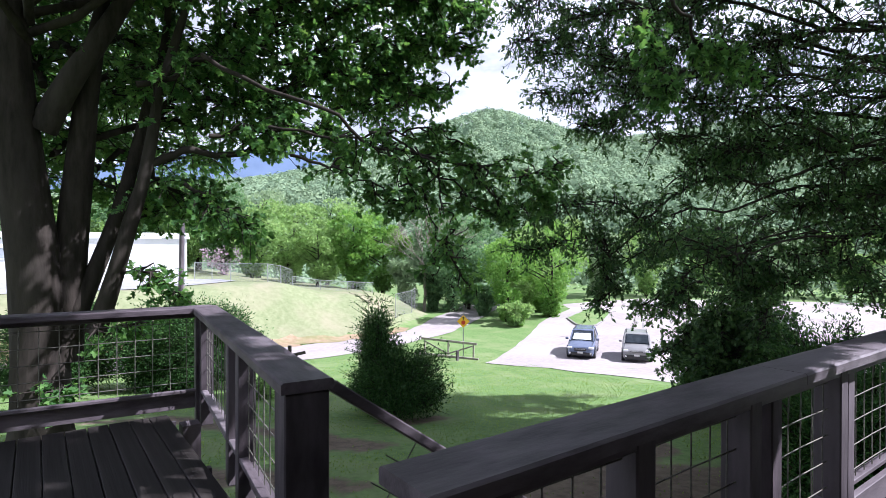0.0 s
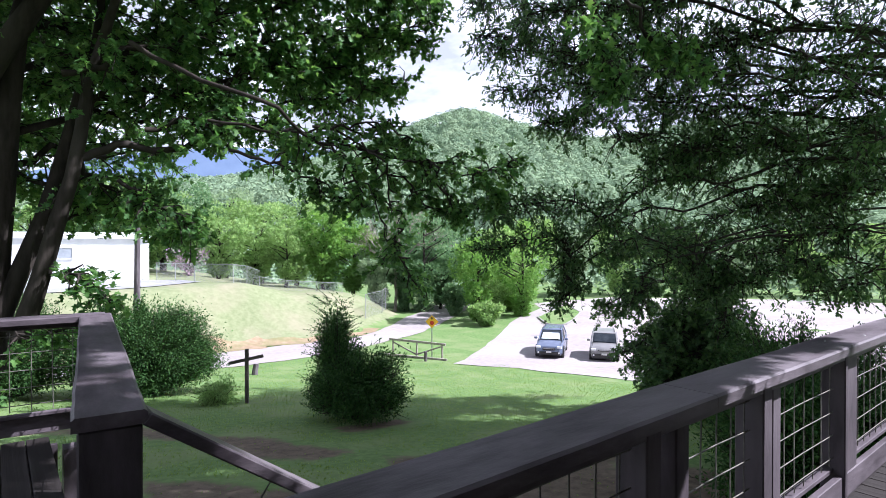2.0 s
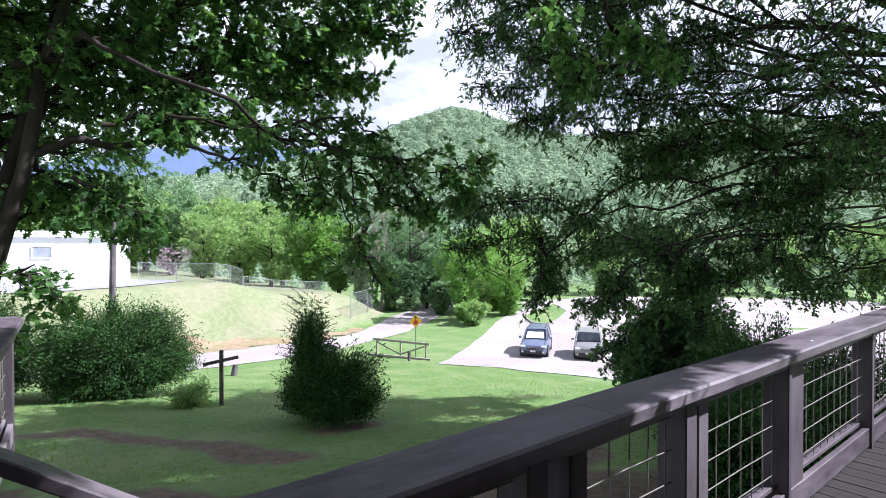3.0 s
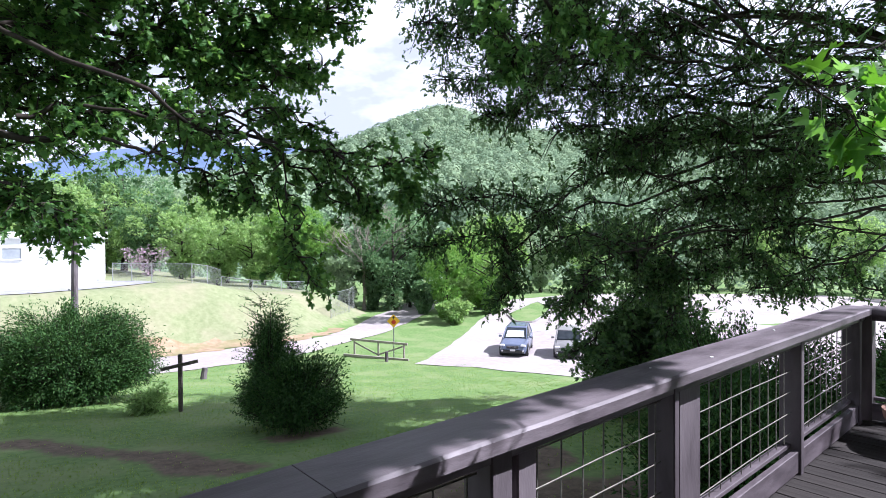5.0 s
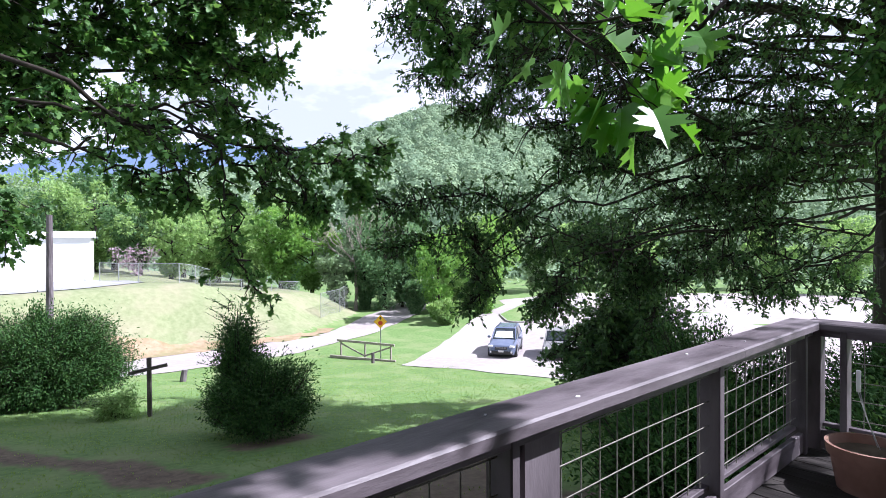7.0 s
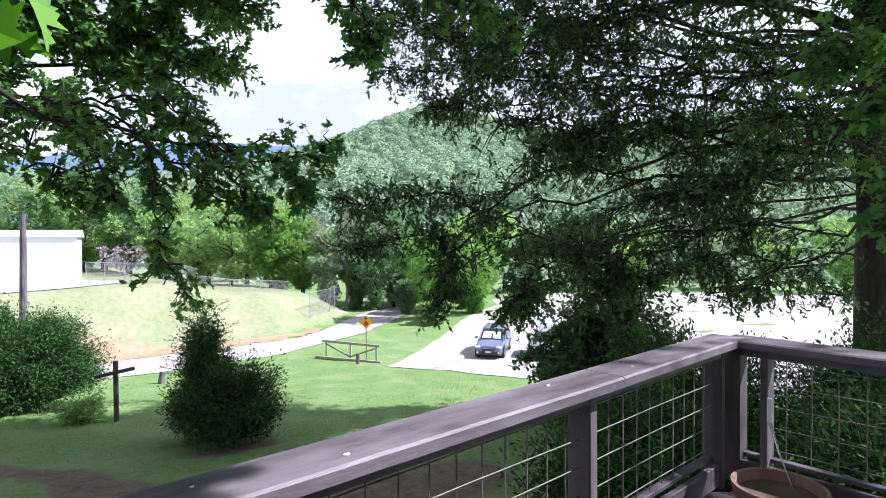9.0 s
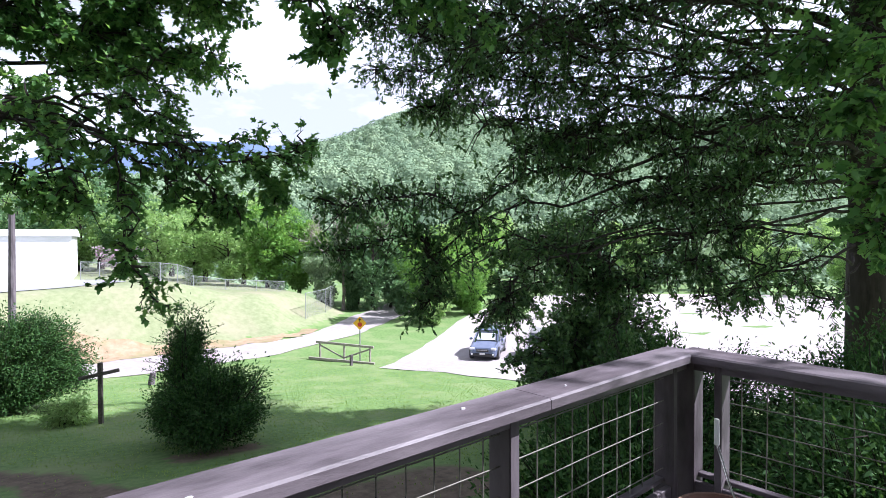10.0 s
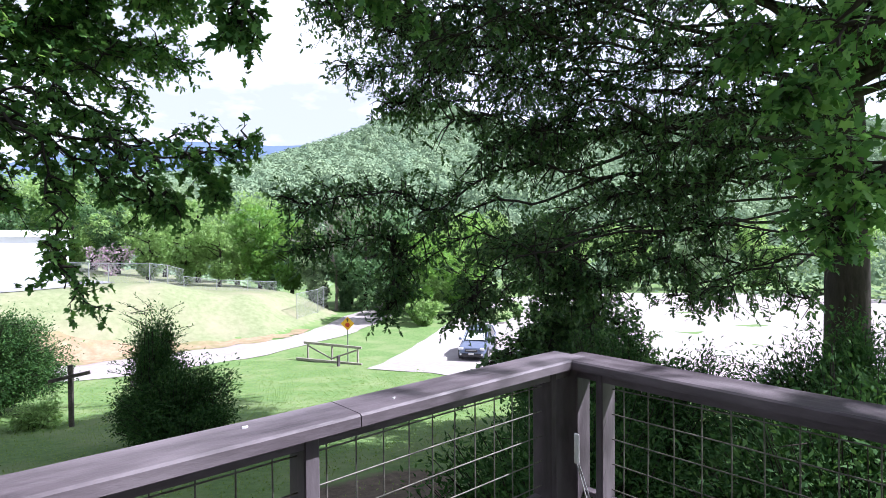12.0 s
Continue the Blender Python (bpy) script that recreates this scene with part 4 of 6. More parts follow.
limb(bm, lv, [(23.4, 2.8, 3.4), (20.98, 3.25, 2.93), (19.95, 4.65, 2.85), (18.63, 5.99, 2.47)], 0.04, 1.12, 80, 0.22, 0.3, 9, 0.5, 1.2)
limb(bm, lv, [(23.4, 2.8, 2.2), (21.11, 3.06, 1.81), (20.15, 4.34, 1.56), (18.66, 5.99, 1.17), (17.23, 7.32, 0.91)], 0.04, 1.05, 110, 0.22, 0.3, 9, 0.5, 1.2)
limb(bm, lv, [(23.4, 2.8, 1.2), (21.13, 2.95, 0.94), (20.22, 4.12, 0.8), (18.79, 6.07, 0.38), (17.57, 7.42, -0.04)], 0.035, 0.91, 90, 0.22, 0.3, 9, 0.5, 1.2)
limb(bm, lv, [(23.4, 2.8, 5.0), (21.6, 2.57, 3.66), (21.27, 3.35, 4.36), (20.83, 4.39, 4.73)], 0.04, 1.26, 60, 0.22, 0.3, 9, 0.5, 1.2)
limb(bm, lv, [(23.4, 2.8, 4.2), (21.6, 4.6, 4.6), (19.8, 6.4, 4.4), (18.2, 7.6, 3.4)], 0.06, 1.95, 64, 0.22, 0.12, 9, 0.5, 0.95)
limb(bm, lv, [(23.4, 2.9, 5.6), (20.6, 6.6, 6.6), (18, 10, 7.6), (16.1, 12.8, 7.7)], 0.06, 1.62, 78, 0.22, 0.12, 9, 0.5, 0.95)
limb(bm, lv, [(23.4, 2.9, 6.6), (19.8, 5.8, 7.8), (16.6, 8.2, 8.0), (14.0, 9.8, 7.6)], 0.06, 2.21, 78, 0.22, 0.12, 9, 0.5, 0.95)
limb(bm, lv, [(23.4, 2.9, 5.0), (19.6, 4.8, 5.7), (16.6, 6.2, 5.9), (14.2, 7.2, 5.4)], 0.06, 1.95, 73, 0.22, 0.12, 9, 0.5, 0.95)
limb(bm, lv, [(23.5, 2.9, 6.6), (23.4, 7.5, 7.4), (22.4, 12, 8.4), (20.6, 16.2, 8.6)], 0.06, 2.21, 73, 0.22, 0.12, 9, 0.5, 0.95)
limb(bm, lv, [(23.3, 3.0, 9), (21.6, 7, 10.6), (19, 11.0, 10.4)], 0.06, 2.86, 73, 0.22, 0.12, 9, 0.5, 0.95)
limb(bm, lv, [(23.3, 3.0, 10), (19.6, 5.2, 11.2), (16, 7.4, 10.8)], 0.06, 2.86, 73, 0.22, 0.12, 9, 0.5, 0.95)
limb(bm, lv, [(23.4, 2.7, 4.8), (20.0, 2.8, 5.0), (17.2, 2.7, 5.2), (14.6, 3.2, 4.9)], 0.06, 1.82, 36, 0.22, 0.12, 9, 0.5, 0.95)
limb(bm, lv, [(23.4, 2.8, 6.4), (20, 3.6, 7.4), (17, 4.4, 7.6), (14.6, 5.2, 7.2)], 0.06, 2.08, 41, 0.22, 0.12, 9, 0.5, 0.95)
limb(bm, lv, [(23.4, 2.8, 3.6), (21.0, 2.8, 3.7), (18.6, 3.0, 3.8), (16.6, 3.4, 3.4)], 0.06, 1.56, 34, 0.22, 0.12, 9, 0.5, 0.95)
limb(bm, lv, [(23.4, 2.6, 6.6), (20.0, 0.0, 7.4), (16.6, -2.4, 7.2), (13.4, -4.2, 6.6)], 0.06, 2.34, 64, 0.22, 0.12, 9, 0.5, 0.95)
limb(bm, lv, [(23.4, 2.6, 5.6), (20.4, 0.6, 6.2), (17.4, -1.0, 6.0), (15.0, -1.8, 5.4)], 0.06, 1.95, 55, 0.22, 0.12, 9, 0.5, 0.95)
limb(bm, lv, [(23.3, 3.0, 8.0), (18.5, 4.2, 9.4), (14.5, 5.0, 9.0), (11.8, 5.6, 8.2)], 0.06, 2.6, 64, 0.22, 0.12, 9, 0.5, 0.95)
limb(bm, lv, [(23.3, 3.0, 8.6), (18.6, 6.0, 10.2), (14.8, 8.2, 10.0), (12.2, 9.2, 9.2)], 0.06, 2.6, 64, 0.22, 0.12, 9, 0.5, 0.95)
limb(bm, lv, [(24.61, 3.48, 5.63), (20.71, 5.57, 5.67), (16.99, 7.5, 5.66), (14.1, 9.38, 6.17)], 0.06, 1.56, 88, 0.22, 0.12, 9, 0.5, 0.95)
limb(bm, lv, [(25.21, 2.99, 7.01), (20.73, 5.58, 7.24), (16.72, 7.77, 7.26), (13.73, 9.73, 7.32)], 0.06, 1.56, 82, 0.22, 0.12, 9, 0.5, 0.95)
limb(bm, lv, [(24.59, 3.47, 4.41), (21.22, 5.08, 4.09), (17.94, 6.9, 4.1), (15.41, 8.18, 4.17)], 0.06, 1.43, 73, 0.22, 0.12, 9, 0.5, 0.95)
limb(bm, lv, [(25.25, 2.85, 2.87), (22.06, 4.32, 2.94), (19.43, 5.96, 3.05), (17.35, 7.12, 3.14)], 0.06, 1.3, 64, 0.22, 0.12, 9, 0.5, 0.95)
# upper crown above the view, added to shade the lawn
for k in range(40):
    a, z = radians(360 * ((k * 0.618) % 1.0)), 9.6 + 4.4 * ((k * 0.381) % 1.0)
    u = Vector((math.cos(a), math.sin(a), 0)) * random.uniform(5.0, 9.5)
    limb(bm, lv, [Vector((23.3, 2.9, z - 1.6)), Vector((23.3, 2.9, z)) + u * 0.55, Vector((23.3, 2.9, z - 0.3)) + u], 0.13, 2.4, 52, 0.15, 0.2, 10, 0.6, 0.7, 1.35)
# longer unseen limbs that extend this shade over the near lawn
for k in range(20):
    a, z = radians(110 + 110 * ((k * 0.618) % 1.0)), 10.2 + 3.0 * ((k * 0.381) % 1.0)
    u = Vector((math.cos(a), math.sin(a), 0)) * random.uniform(9.0, 12.5)
    limb(bm, lv, [Vector((23.3, 2.9, z - 2.2)), Vector((23.3, 2.9, z)) + u * 0.55, Vector((23.3, 2.9, z - 0.3)) + u], 0.13, 2.4, 56, 0.15, 0.35, 10, 0.6, 0.7, 1.35)
# limbs off to the right, added to shade the deck-corner bushes
for k in range(28):
    a, z = radians(195 + 100 * ((k * 0.618) % 1.0)), 6.4 + 3.8 * ((k * 0.381) % 1.0)
    u = Vector((math.cos(a), math.sin(a), 0)) * random.uniform(5.5, 9.6)
    limb(bm, lv, [Vector((23.3, 2.7, z - 1.6)), Vector((23.3, 2.7, z)) + u * 0.55, Vector((23.3, 2.7, z - 0.2)) + u], 0.11, 2.2, 54, 0.15, 0.2, 10, 0.6, 0.7, 1.35)
finish(tree, bm, lv, LEAF_OAK)

tree = tagged(root("oak_tree", 0, 0, 0), "leafy young oak with foliage hanging down to the lawn", "tree")
bm, lv = bmesh.new(), Leaves("oak", 0.17)
tube(bm, bend([(21.0, 8.6, -5.0), (21.0, 8.6, -3), (20.95, 8.6, -0.6), (20.9, 8.7, 1.7)], 10), [0.3, 0.26, 0.24, 0.22, 0.2, 0.18, 0.16, 0.13, 0.1, 0.05], 10)
for pts in ([(21, 8.6, -1.2), (20, 9.4, -1.2), (18.8, 9.8, -2.0)], [(21, 8.6, -0.8), (19.6, 8.4, -1.0), (18.2, 8.6, -2.2)], [(21, 8.6, 0.2), (20.6, 10.4, 0.1), (20.0, 11.6, -0.8)],
            [(21, 8.6, 0.4), (20.0, 7.6, 0.0), (19.2, 7.0, -1.2)], [(21, 8.6, 1.2), (19.8, 9.8, 1.5), (18.8, 10.6, 1.1)], [(20.9, 8.7, 1.6), (22.0, 10.4, 2.0), (22.6, 12, 1.2)],
            [(21, 8.6, -2.0), (20, 7.6, -2.6), (19.2, 6.8, -3.4)], [(21, 8.6, -2.2), (20.2, 9.2, -3.0), (19.4, 9.2, -3.8)], [(21, 8.6, -1.6), (21.6, 7.4, -1.8), (22, 6.4, -2.6)], [(21, 8.6, -2.2), (21.8, 9.8, -2.8), (22.0, 10.6, -3.6)]):
    limb(bm, lv, pts, 0.07, 1.1, 48, 0.3, 0.05, 13, 0.5)
for k in range(18):
    a, z = 2 * math.pi * ((k * 0.618) % 1.0), -3.3 + 2.3 * k / 17
    u = Vector((math.cos(a), math.sin(a), 0)) * (1.9 - 0.3 * abs(z + 2.4))
    limb(bm, lv, [Vector((21, 8.6, z - 0.1)), Vector((21, 8.6, z + 0.25)) + u * 0.55, Vector((21, 8.6, z - 0.35)) + u], 0.04, 1.0, 44, 0.3, 0.15, 11, 0.5, 0.8)
finish(tree, bm, lv, LEAF_OAK)

# maple added behind the deck, its unseen trunk and boughs overhead casting shade
tree = tagged(root("maple_tree", 0, 0, 0), "maple added behind the deck, mostly unseen, its boughs shading the deck", "tree")
bm, lv = bmesh.new(), Leaves("maple", 0.17)
tube(bm, bend([(3.0, -8.2, -2.0), (3.0, -8.2, 2), (3.1, -8.0, 6), (3.3, -7.6, 11)], 10), [0.55, 0.48, 0.43, 0.41, 0.4, 0.38, 0.35, 0.3, 0.24, 0.14], 10)
for pts in ([(3.1, -8.0, 5.2), (4.6, -5.0, 6.4), (5.4, -2.4, 6.6), (5.6, -0.6, 6.3)], [(3.1, -8.0, 6.0), (4.0, -4.6, 7.2), (4.6, -1.6, 7.0), (5.0, 0.8, 6.4)], [(3.1, -8.0, 6.6), (2.4, -4.6, 7.8), (2.0, -1.4, 7.6), (2.0, 1.4, 7.0)],
            [(3.2, -7.8, 8), (4.6, -4.2, 9.4), (5.6, -0.6, 9.4), (6.0, 2.4, 8.8)], [(3.0, -8.0, 5.8), (0.6, -5.6, 7.0), (-1.0, -2.8, 7.0)],
            [(3.3, -7.6, 9.6), (5.0, -4.0, 12.0), (6.5, 0.0, 13.0), (7.5, 4.0, 13.0)], [(3.3, -7.6, 10.0), (6.0, -4.4, 12.4), (9.0, -1.6, 13.0), (10.4, 1.6, 13.0)], [(3.3, -7.6, 9.0), (4.0, -4.0, 11.6), (4.6, 0.0, 12.4), (5.0, 4.0, 12.4)], [(3.3, -7.6, 9.6), (7.0, -6.4, 12.0), (10.4, -4.8, 12.8)]):
    limb(bm, lv, pts, 0.13, 2.0, 72, 0.15, 0.25, 12)
for pts in ([(3.9, -6.2, 5.8), (5.4, -4.6, 6.4), (6.7, -2.8, 6.6), (7.2, -1.3, 6.5)], [(4.6, -3.0, 9.0), (6.0, -1.8, 8.0), (7.1, -0.6, 7.0), (7.6, 0.3, 6.6)], [(4.6, -3.0, 9.0), (5.8, -0.8, 8.2), (6.6, 0.6, 7.4), (7.0, 1.6, 7.0)]):
    limb(bm, lv, pts, 0.06, 1.1, 64, 0.15, 0.4, 13)
limb(bm, lv, [(8.09, 4.04, 5.18), (8.64, 4.12, 4.5), (9.05, 4.05, 3.94), (9.34, 4.06, 3.36)], 0.035, 0.42, 34, 0.35, 0.45, 8, 0.26, 0.5, 0.62)
limb(bm, lv, [(9.03, 3.99, 4.89), (9.67, 3.99, 4.44), (10.26, 3.92, 4.17), (10.95, 3.68, 3.94)], 0.035, 0.4, 30, 0.3, 0.4, 8, 0.26, 0.5, 0.62)
limb(bm, lv, [(13.09, -0.25, 4.1), (12.9, 0.2, 3.58), (12.79, 0.48, 3.07), (12.7, 0.79, 2.68)], 0.03, 0.5, 26, 0.3, 0.4, 7, 0.28, 0.5, 0.7)
limb(bm, lv, [(13.12, -0.33, 3.12), (13.0, -0.01, 2.54), (12.9, 0.3, 2.15), (12.86, 0.57, 1.98)], 0.025, 0.45, 18, 0.3, 0.4, 7, 0.28, 0.5, 0.7)
# two unseen boughs placed to shade the front cap rail
limb(bm, lv, [(5.4, -5.6, 6.4), (6.2, -3.4, 5.8), (6.7, -1.75, 5.0), (7.0, -1.2, 4.8)], 0.05, 0.4, 60, 0.2, 0.55, 11, 0.4, 0.4)
limb(bm, lv, [(5.4, -5.6, 6.4), (6.6, -3.0, 5.6), (7.5, -1.38, 5.0), (8.5, -1.32, 4.95), (9.4, -1.32, 4.9)], 0.04, 0.22, 230, 0.1, 0.5, 11, 0.15, 0.2, 0.7)
limb(bm, lv, [(13.8, -0.53, 4.26), (13.79, 0.11, 3.51), (13.57, 0.76, 3.48), (13.32, 1.39, 3.65)], 0.03, 0.6, 40, 0.3, 0.3, 8, 0.3, 0.8, 0.7)
limb(bm, lv, [(14.24, -0.52, 2.74), (14.05, -0.03, 2.38), (13.92, 0.37, 2.03), (13.87, 0.72, 1.54)], 0.03, 0.6, 34, 0.3, 0.3, 8, 0.3, 0.8, 0.7)
finish(tree, bm, lv, LEAF_MAPLE)

# maple sprig near the deck
tree = tagged(root("maple_branch", 0, 0, 0), "sunlit bright green maple branch hanging near the deck", "branch")


def leaf_mesh(size, curl, fold):
    """A lobed leaf in two halves folded along the midrib, its tip curled down."""
    half = LEAF_SHAPES["sprig"]
    bm = bmesh.new()
    rib = [bm.verts.new((0, y * size, -curl * y * y * size)) for y in (0, 0.3, 0.6, 1.0)]
    for sx in (1, -1):
        rim = [bm.verts.new((sx * x * size, y * size, (fold * abs(x) - curl * y * y) * size)) for x, y in half[1:-1]]
        for lo, hi, r0, r1 in ((0, 3, 0, 1), (3, 7, 1, 2), (7, 9, 2, 3)):
            ring = [rib[r0], *rim[lo:hi + 1], rib[r1]]
            bm.faces.new(ring if sx > 0 else ring[::-1])
    me = bpy.data.meshes.new("leaf")
    bm.to_mesh(me)
    bm.free()
    me.materials.append(SPRIG_LEAF)
    return me


leaf_kinds = [leaf_mesh(0.066, 0.12, 0.3), leaf_mesh(0.060, 0.3, 0.15), leaf_mesh(0.072, 0.2, 0.5)]


def sprig(pts, n, start, reach):
    """A thin twig with leaves on long stalks."""
    line = bend(pts, 24)
    bm = bmesh.new()
    tube(bm, line, [0.0042 - 0.0028 * i / 23 for i in range(24)], 6)
    ends = []
    for k in range(n):
        u = start + (1 - start) * (k + random.random() * 0.6) / n
        i = min(22, int(u * 23))
        d = (line[i + 1] - line[i]).normalized()
        out = (d * 0.5 + jitter(0.75) + Vector((0, 0, -0.1))).normalized()
        end = line[i] + out * reach * random.uniform(0.45, 1.0)
        tube(bm, [line[i], (line[i] + end) / 2 + Vector((0, 0, 0.006)), end], [0.0013, 0.001, 0.0009], 4, False)
        ends.append((end, (out + Vector((0, 0, -0.55)) + jitter(0.2)).normalized()))
    twig = part("twig", bm, BARK, tree)
    for end, d in ends:
        ob = new("leaf", random.choice(leaf_kinds))
        ob.parent = twig
        up = Vector((random.gauss(0, 0.5), random.gauss(0, 0.5), 1)).normalized()
        x = d.cross(up).normalized()
        turn = Matrix((x, d, x.cross(d))).transposed().to_4x4()
        ob.matrix_local = Matrix.Translation(end) @ turn @ Matrix.Scale(random.uniform(0.72, 1.12), 4)


sprig([(5.97, 0.55, 2.31), (6.01, 0.29, 1.93), (6.05, 0.17, 1.79), (6.09, 0.10, 1.72), (6.10, 0.07, 1.65)], 20, 0.5, 0.11)
sprig([(6.79, 0.04, 2.35), (6.53, 0.06, 2.07), (6.35, 0.08, 1.94), (6.21, 0.14, 1.89)], 10, 0.5, 0.10)
sprig([(6.32, -0.09, 1.96), (6.19, 0.02, 1.84), (6.09, 0.11, 1.79), (5.98, 0.18, 1.78)], 11, 0.35, 0.07)
sprig([(6.38, -0.07, 1.96), (6.24, 0.01, 1.81), (6.19, 0.06, 1.72), (6.15, 0.08, 1.61)], 11, 0.35, 0.07)
sprig([(7.17, 1.23, 2.7), (7.3, 0.97, 2.46), (7.31, 0.64, 2.14)], 0, 0.7, 0.08)
random.seed(5)

# ---- bushes ----


def bush(name, label, x, y, w, d, h, n, mat, size=0.11, lean=0.0, spikes=10, seed=1):
    random.seed(seed)
    g = ground_z(x, y)
    ob = tagged(root(name, x, y, g), label, "bush")
    bm, lv = bmesh.new(), Leaves("narrow", size)
    lumps = [(random.uniform(0, 2 * math.pi), random.uniform(-0.55, 1.0), random.uniform(0.80, 1.10)) for _ in range(max(14, n // 26))]
    for k in range(n):
        a, u, out = random.choice(lumps)
        a += random.gauss(0, 0.20)
        el = math.asin(min(1.0, max(-0.55, u + random.gauss(0, 0.11))))
        rr = out * (1.02 - 0.22 * random.random() ** 2) * (1 + 0.22 * noise.noise((math.cos(a) * 1.6, math.sin(a) * 1.6, el * 2 + seed)) + 0.16 * noise.noise((math.cos(a) * 5, math.sin(a) * 5, el * 6 + seed)))
        tip = Vector((math.cos(a) * math.cos(el) * w / 2 * rr, math.sin(a) * math.cos(el) * d / 2 * rr, max(0.08, h * (0.42 + 0.58 * math.sin(el)) * rr)))
        base = Vector((tip.x * 0.25, tip.y * 0.25, tip.z * 0.2))
        if k % 4 == 0:
            tube(bm, [base, (base + tip) / 2 + jitter(0.06), tip], [0.016, 0.009, 0.004], 4, False)
        dirn = (tip - Vector((0, 0, h * 0.4))).normalized()
        for q in range(15):
            p = tip - dirn * random.random() ** 1.5 * 0.75 + jitter(0.13)
            if p.z > 0.03:
                lv.add(p, (dirn + jitter(0.6) + Vector((0, 0, -0.2))).normalized(), 1.15)
    for k in range(spikes * 3):
        a = random.uniform(0, 2 * math.pi)
        u = random.uniform(0.15, 0.95)
        p = Vector((math.cos(a) * w * 0.45 * math.sqrt(1 - u * u * 0.9), math.sin(a) * d * 0.45 * math.sqrt(1 - u * u * 0.9), h * u))
        e = p + Vector((math.cos(a), math.sin(a), random.uniform(-0.2, 0.8))) * random.uniform(0.35, 0.75)
        tube(bm, [p, e], [0.008, 0.003], 4, False)
        for q in range(16):
            lv.add(p.lerp(e, random.random()) + jitter(0.02), (e - p).normalized() + jitter(0.6), 0.9)
    part("stem", bm, BARK, ob)
    lv.build("foliage", mat, ob)
    return ob


bush("bush", "dense round dark green bush on the lawn", 11.5, 14.3, 2.75, 2.6, 2.1, 2400, LEAF_BUSH, 0.085, seed=3)
bush("bush", "tall ragged upright shrub behind the round bush", 11.2, 15.3, 1.5, 1.4, 2.9, 1200, LEAF_BUSH, 0.085, seed=4)
bush("bush", "thin spire of a shrub rising over the bush", 11.35, 15.6, 0.75, 0.75, 3.9, 600, LEAF_BUSH, 0.085, spikes=24, seed=8)
bush("bush", "wide dense dark green bush beside the cross", 7.4, 23.8, 5.6, 3.4, 3.5, 4600, LEAF_BUSH, 0.10, spikes=60, seed=5)
bush("bush", "wide dense dark green bush beside the cross", 3.2, 25.4, 4.4, 3.4, 3.6, 2600, LEAF_BUSH, 0.10, spikes=30, seed=6)
bush("shrub", "small light green shrub at the foot of the cross", 9.1, 19.9, 1.2, 1.0, 0.75, 260, LEAF_MID, 0.12, spikes=8, seed=7)
bush("bush", "leafy bushes crowding below the deck corner", 12.4, 2.6, 3.4, 3.2, 2.2, 3400, LEAF_BUSH, 0.075, spikes=3, seed=11)
bush("bush", "leafy bushes crowding below the deck corner", 13.4, 0.2, 3.6, 3.4, 2.6, 3400, LEAF_BUSH, 0.075, spikes=3, seed=12)
bush("bush", "leafy bushes crowding below the deck corner", 15.8, 4.0, 3.6, 3.2, 2.8, 3600, LEAF_BUSH, 0.075, spikes=3, seed=13)
bush("bush", "leafy bushes crowding below the deck corner", 17.2, 1.2, 3.8, 3.6, 3.0, 3600, LEAF_BUSH, 0.075, spikes=3, seed=14)

# ---- wooden cross, log ----
cross = tagged(root("wooden_cross", 9.85, 19.2, ground_z(9.85, 19.2), -32), "plain dark wooden cross standing in the lawn", "cross")
bm = bmesh.new()
box(bm, (0, 0, 0.88), (0.12, 0.12, 2.06), None, 0.01)
part("upright", bm, DARK_POLE, cross)
bm = bmesh.new()
bar(bm, (-0.58, -0.085, 1.44), (0.58, -0.085, 1.68), 0.05, 0.11, 0.006)
part("crosspiece", bm, DARK_POLE, cross)
lg = tagged(root("log_stump", 13.4, 28.2, ground_z(13.4, 28.2)), "short leaning brown log on the grass", "log")
bm = bmesh.new()
tube(bm, [(0, 0, -0.05), (0.05, 0, 0.3), (0.1, 0, 0.55)], [0.16, 0.15, 0.14], 10)
part("log", bm, POLE_WOOD, lg)

# ---- utility pole ----
px, py = 8.3, 30.0
pole = tagged(root("utility_pole", px, py, ground_z(px, py)), "weathered grey wooden pole behind the bush", "pole")
bm = bmesh.new()
tube(bm, [(0, 0, -0.3), (0.03, 0, 3.4), (0.08, 0, 7.8)], [0.17, 0.15, 0.12], 10)
part("shaft", bm, POLE_WOOD, pole)

# ---- gate and sign ----
gx0, gy0 = 24.75, 29.5
gz = ground_z(gx0, gy0)
gate = tagged(root("road_gate", gx0, gy0, gz, math.degrees(math.atan2(-3.6, 1.8))), "weathered wooden barrier gate across the verge", "gate")
bm = bmesh.new()
bar(bm, (-2.1, 0, 1.08), (2.1, 0, 1.0), 0.10, 0.15, 0.01)
part("top_beam", bm, GREY_WOOD, gate)
for x in (-1.8, 0.0, 1.85):
    bm = bmesh.new()
    box(bm, (x, 0, 0.48), (0.1, 0.1, 1.04), None, 0.008)
    part("post", bm, GREY_WOOD, gate)
for x0, z0, x1, z1 in ((-1.75, 0.9, 0, 0.2), (0, 0.2, 1.8, 0.85)):
    bm = bmesh.new()
    bar(bm, (x0, -0.06, z0), (x1, -0.06, z1), 0.04, 0.1, 0.005)
    part("brace", bm, GREY_WOOD, gate)
beam = tagged(root("landscape_timber", gx0 - 0.2, gy0 - 0.3, gz, math.degrees(math.atan2(-3.6, 1.8))), "low weathered timber lying along the gate", "timber")
bm = bmesh.new()
bar(bm, (-2.5, -0.15, 0.12), (2.2, -0.1, 0.1), 0.14, 0.15, 0.01)
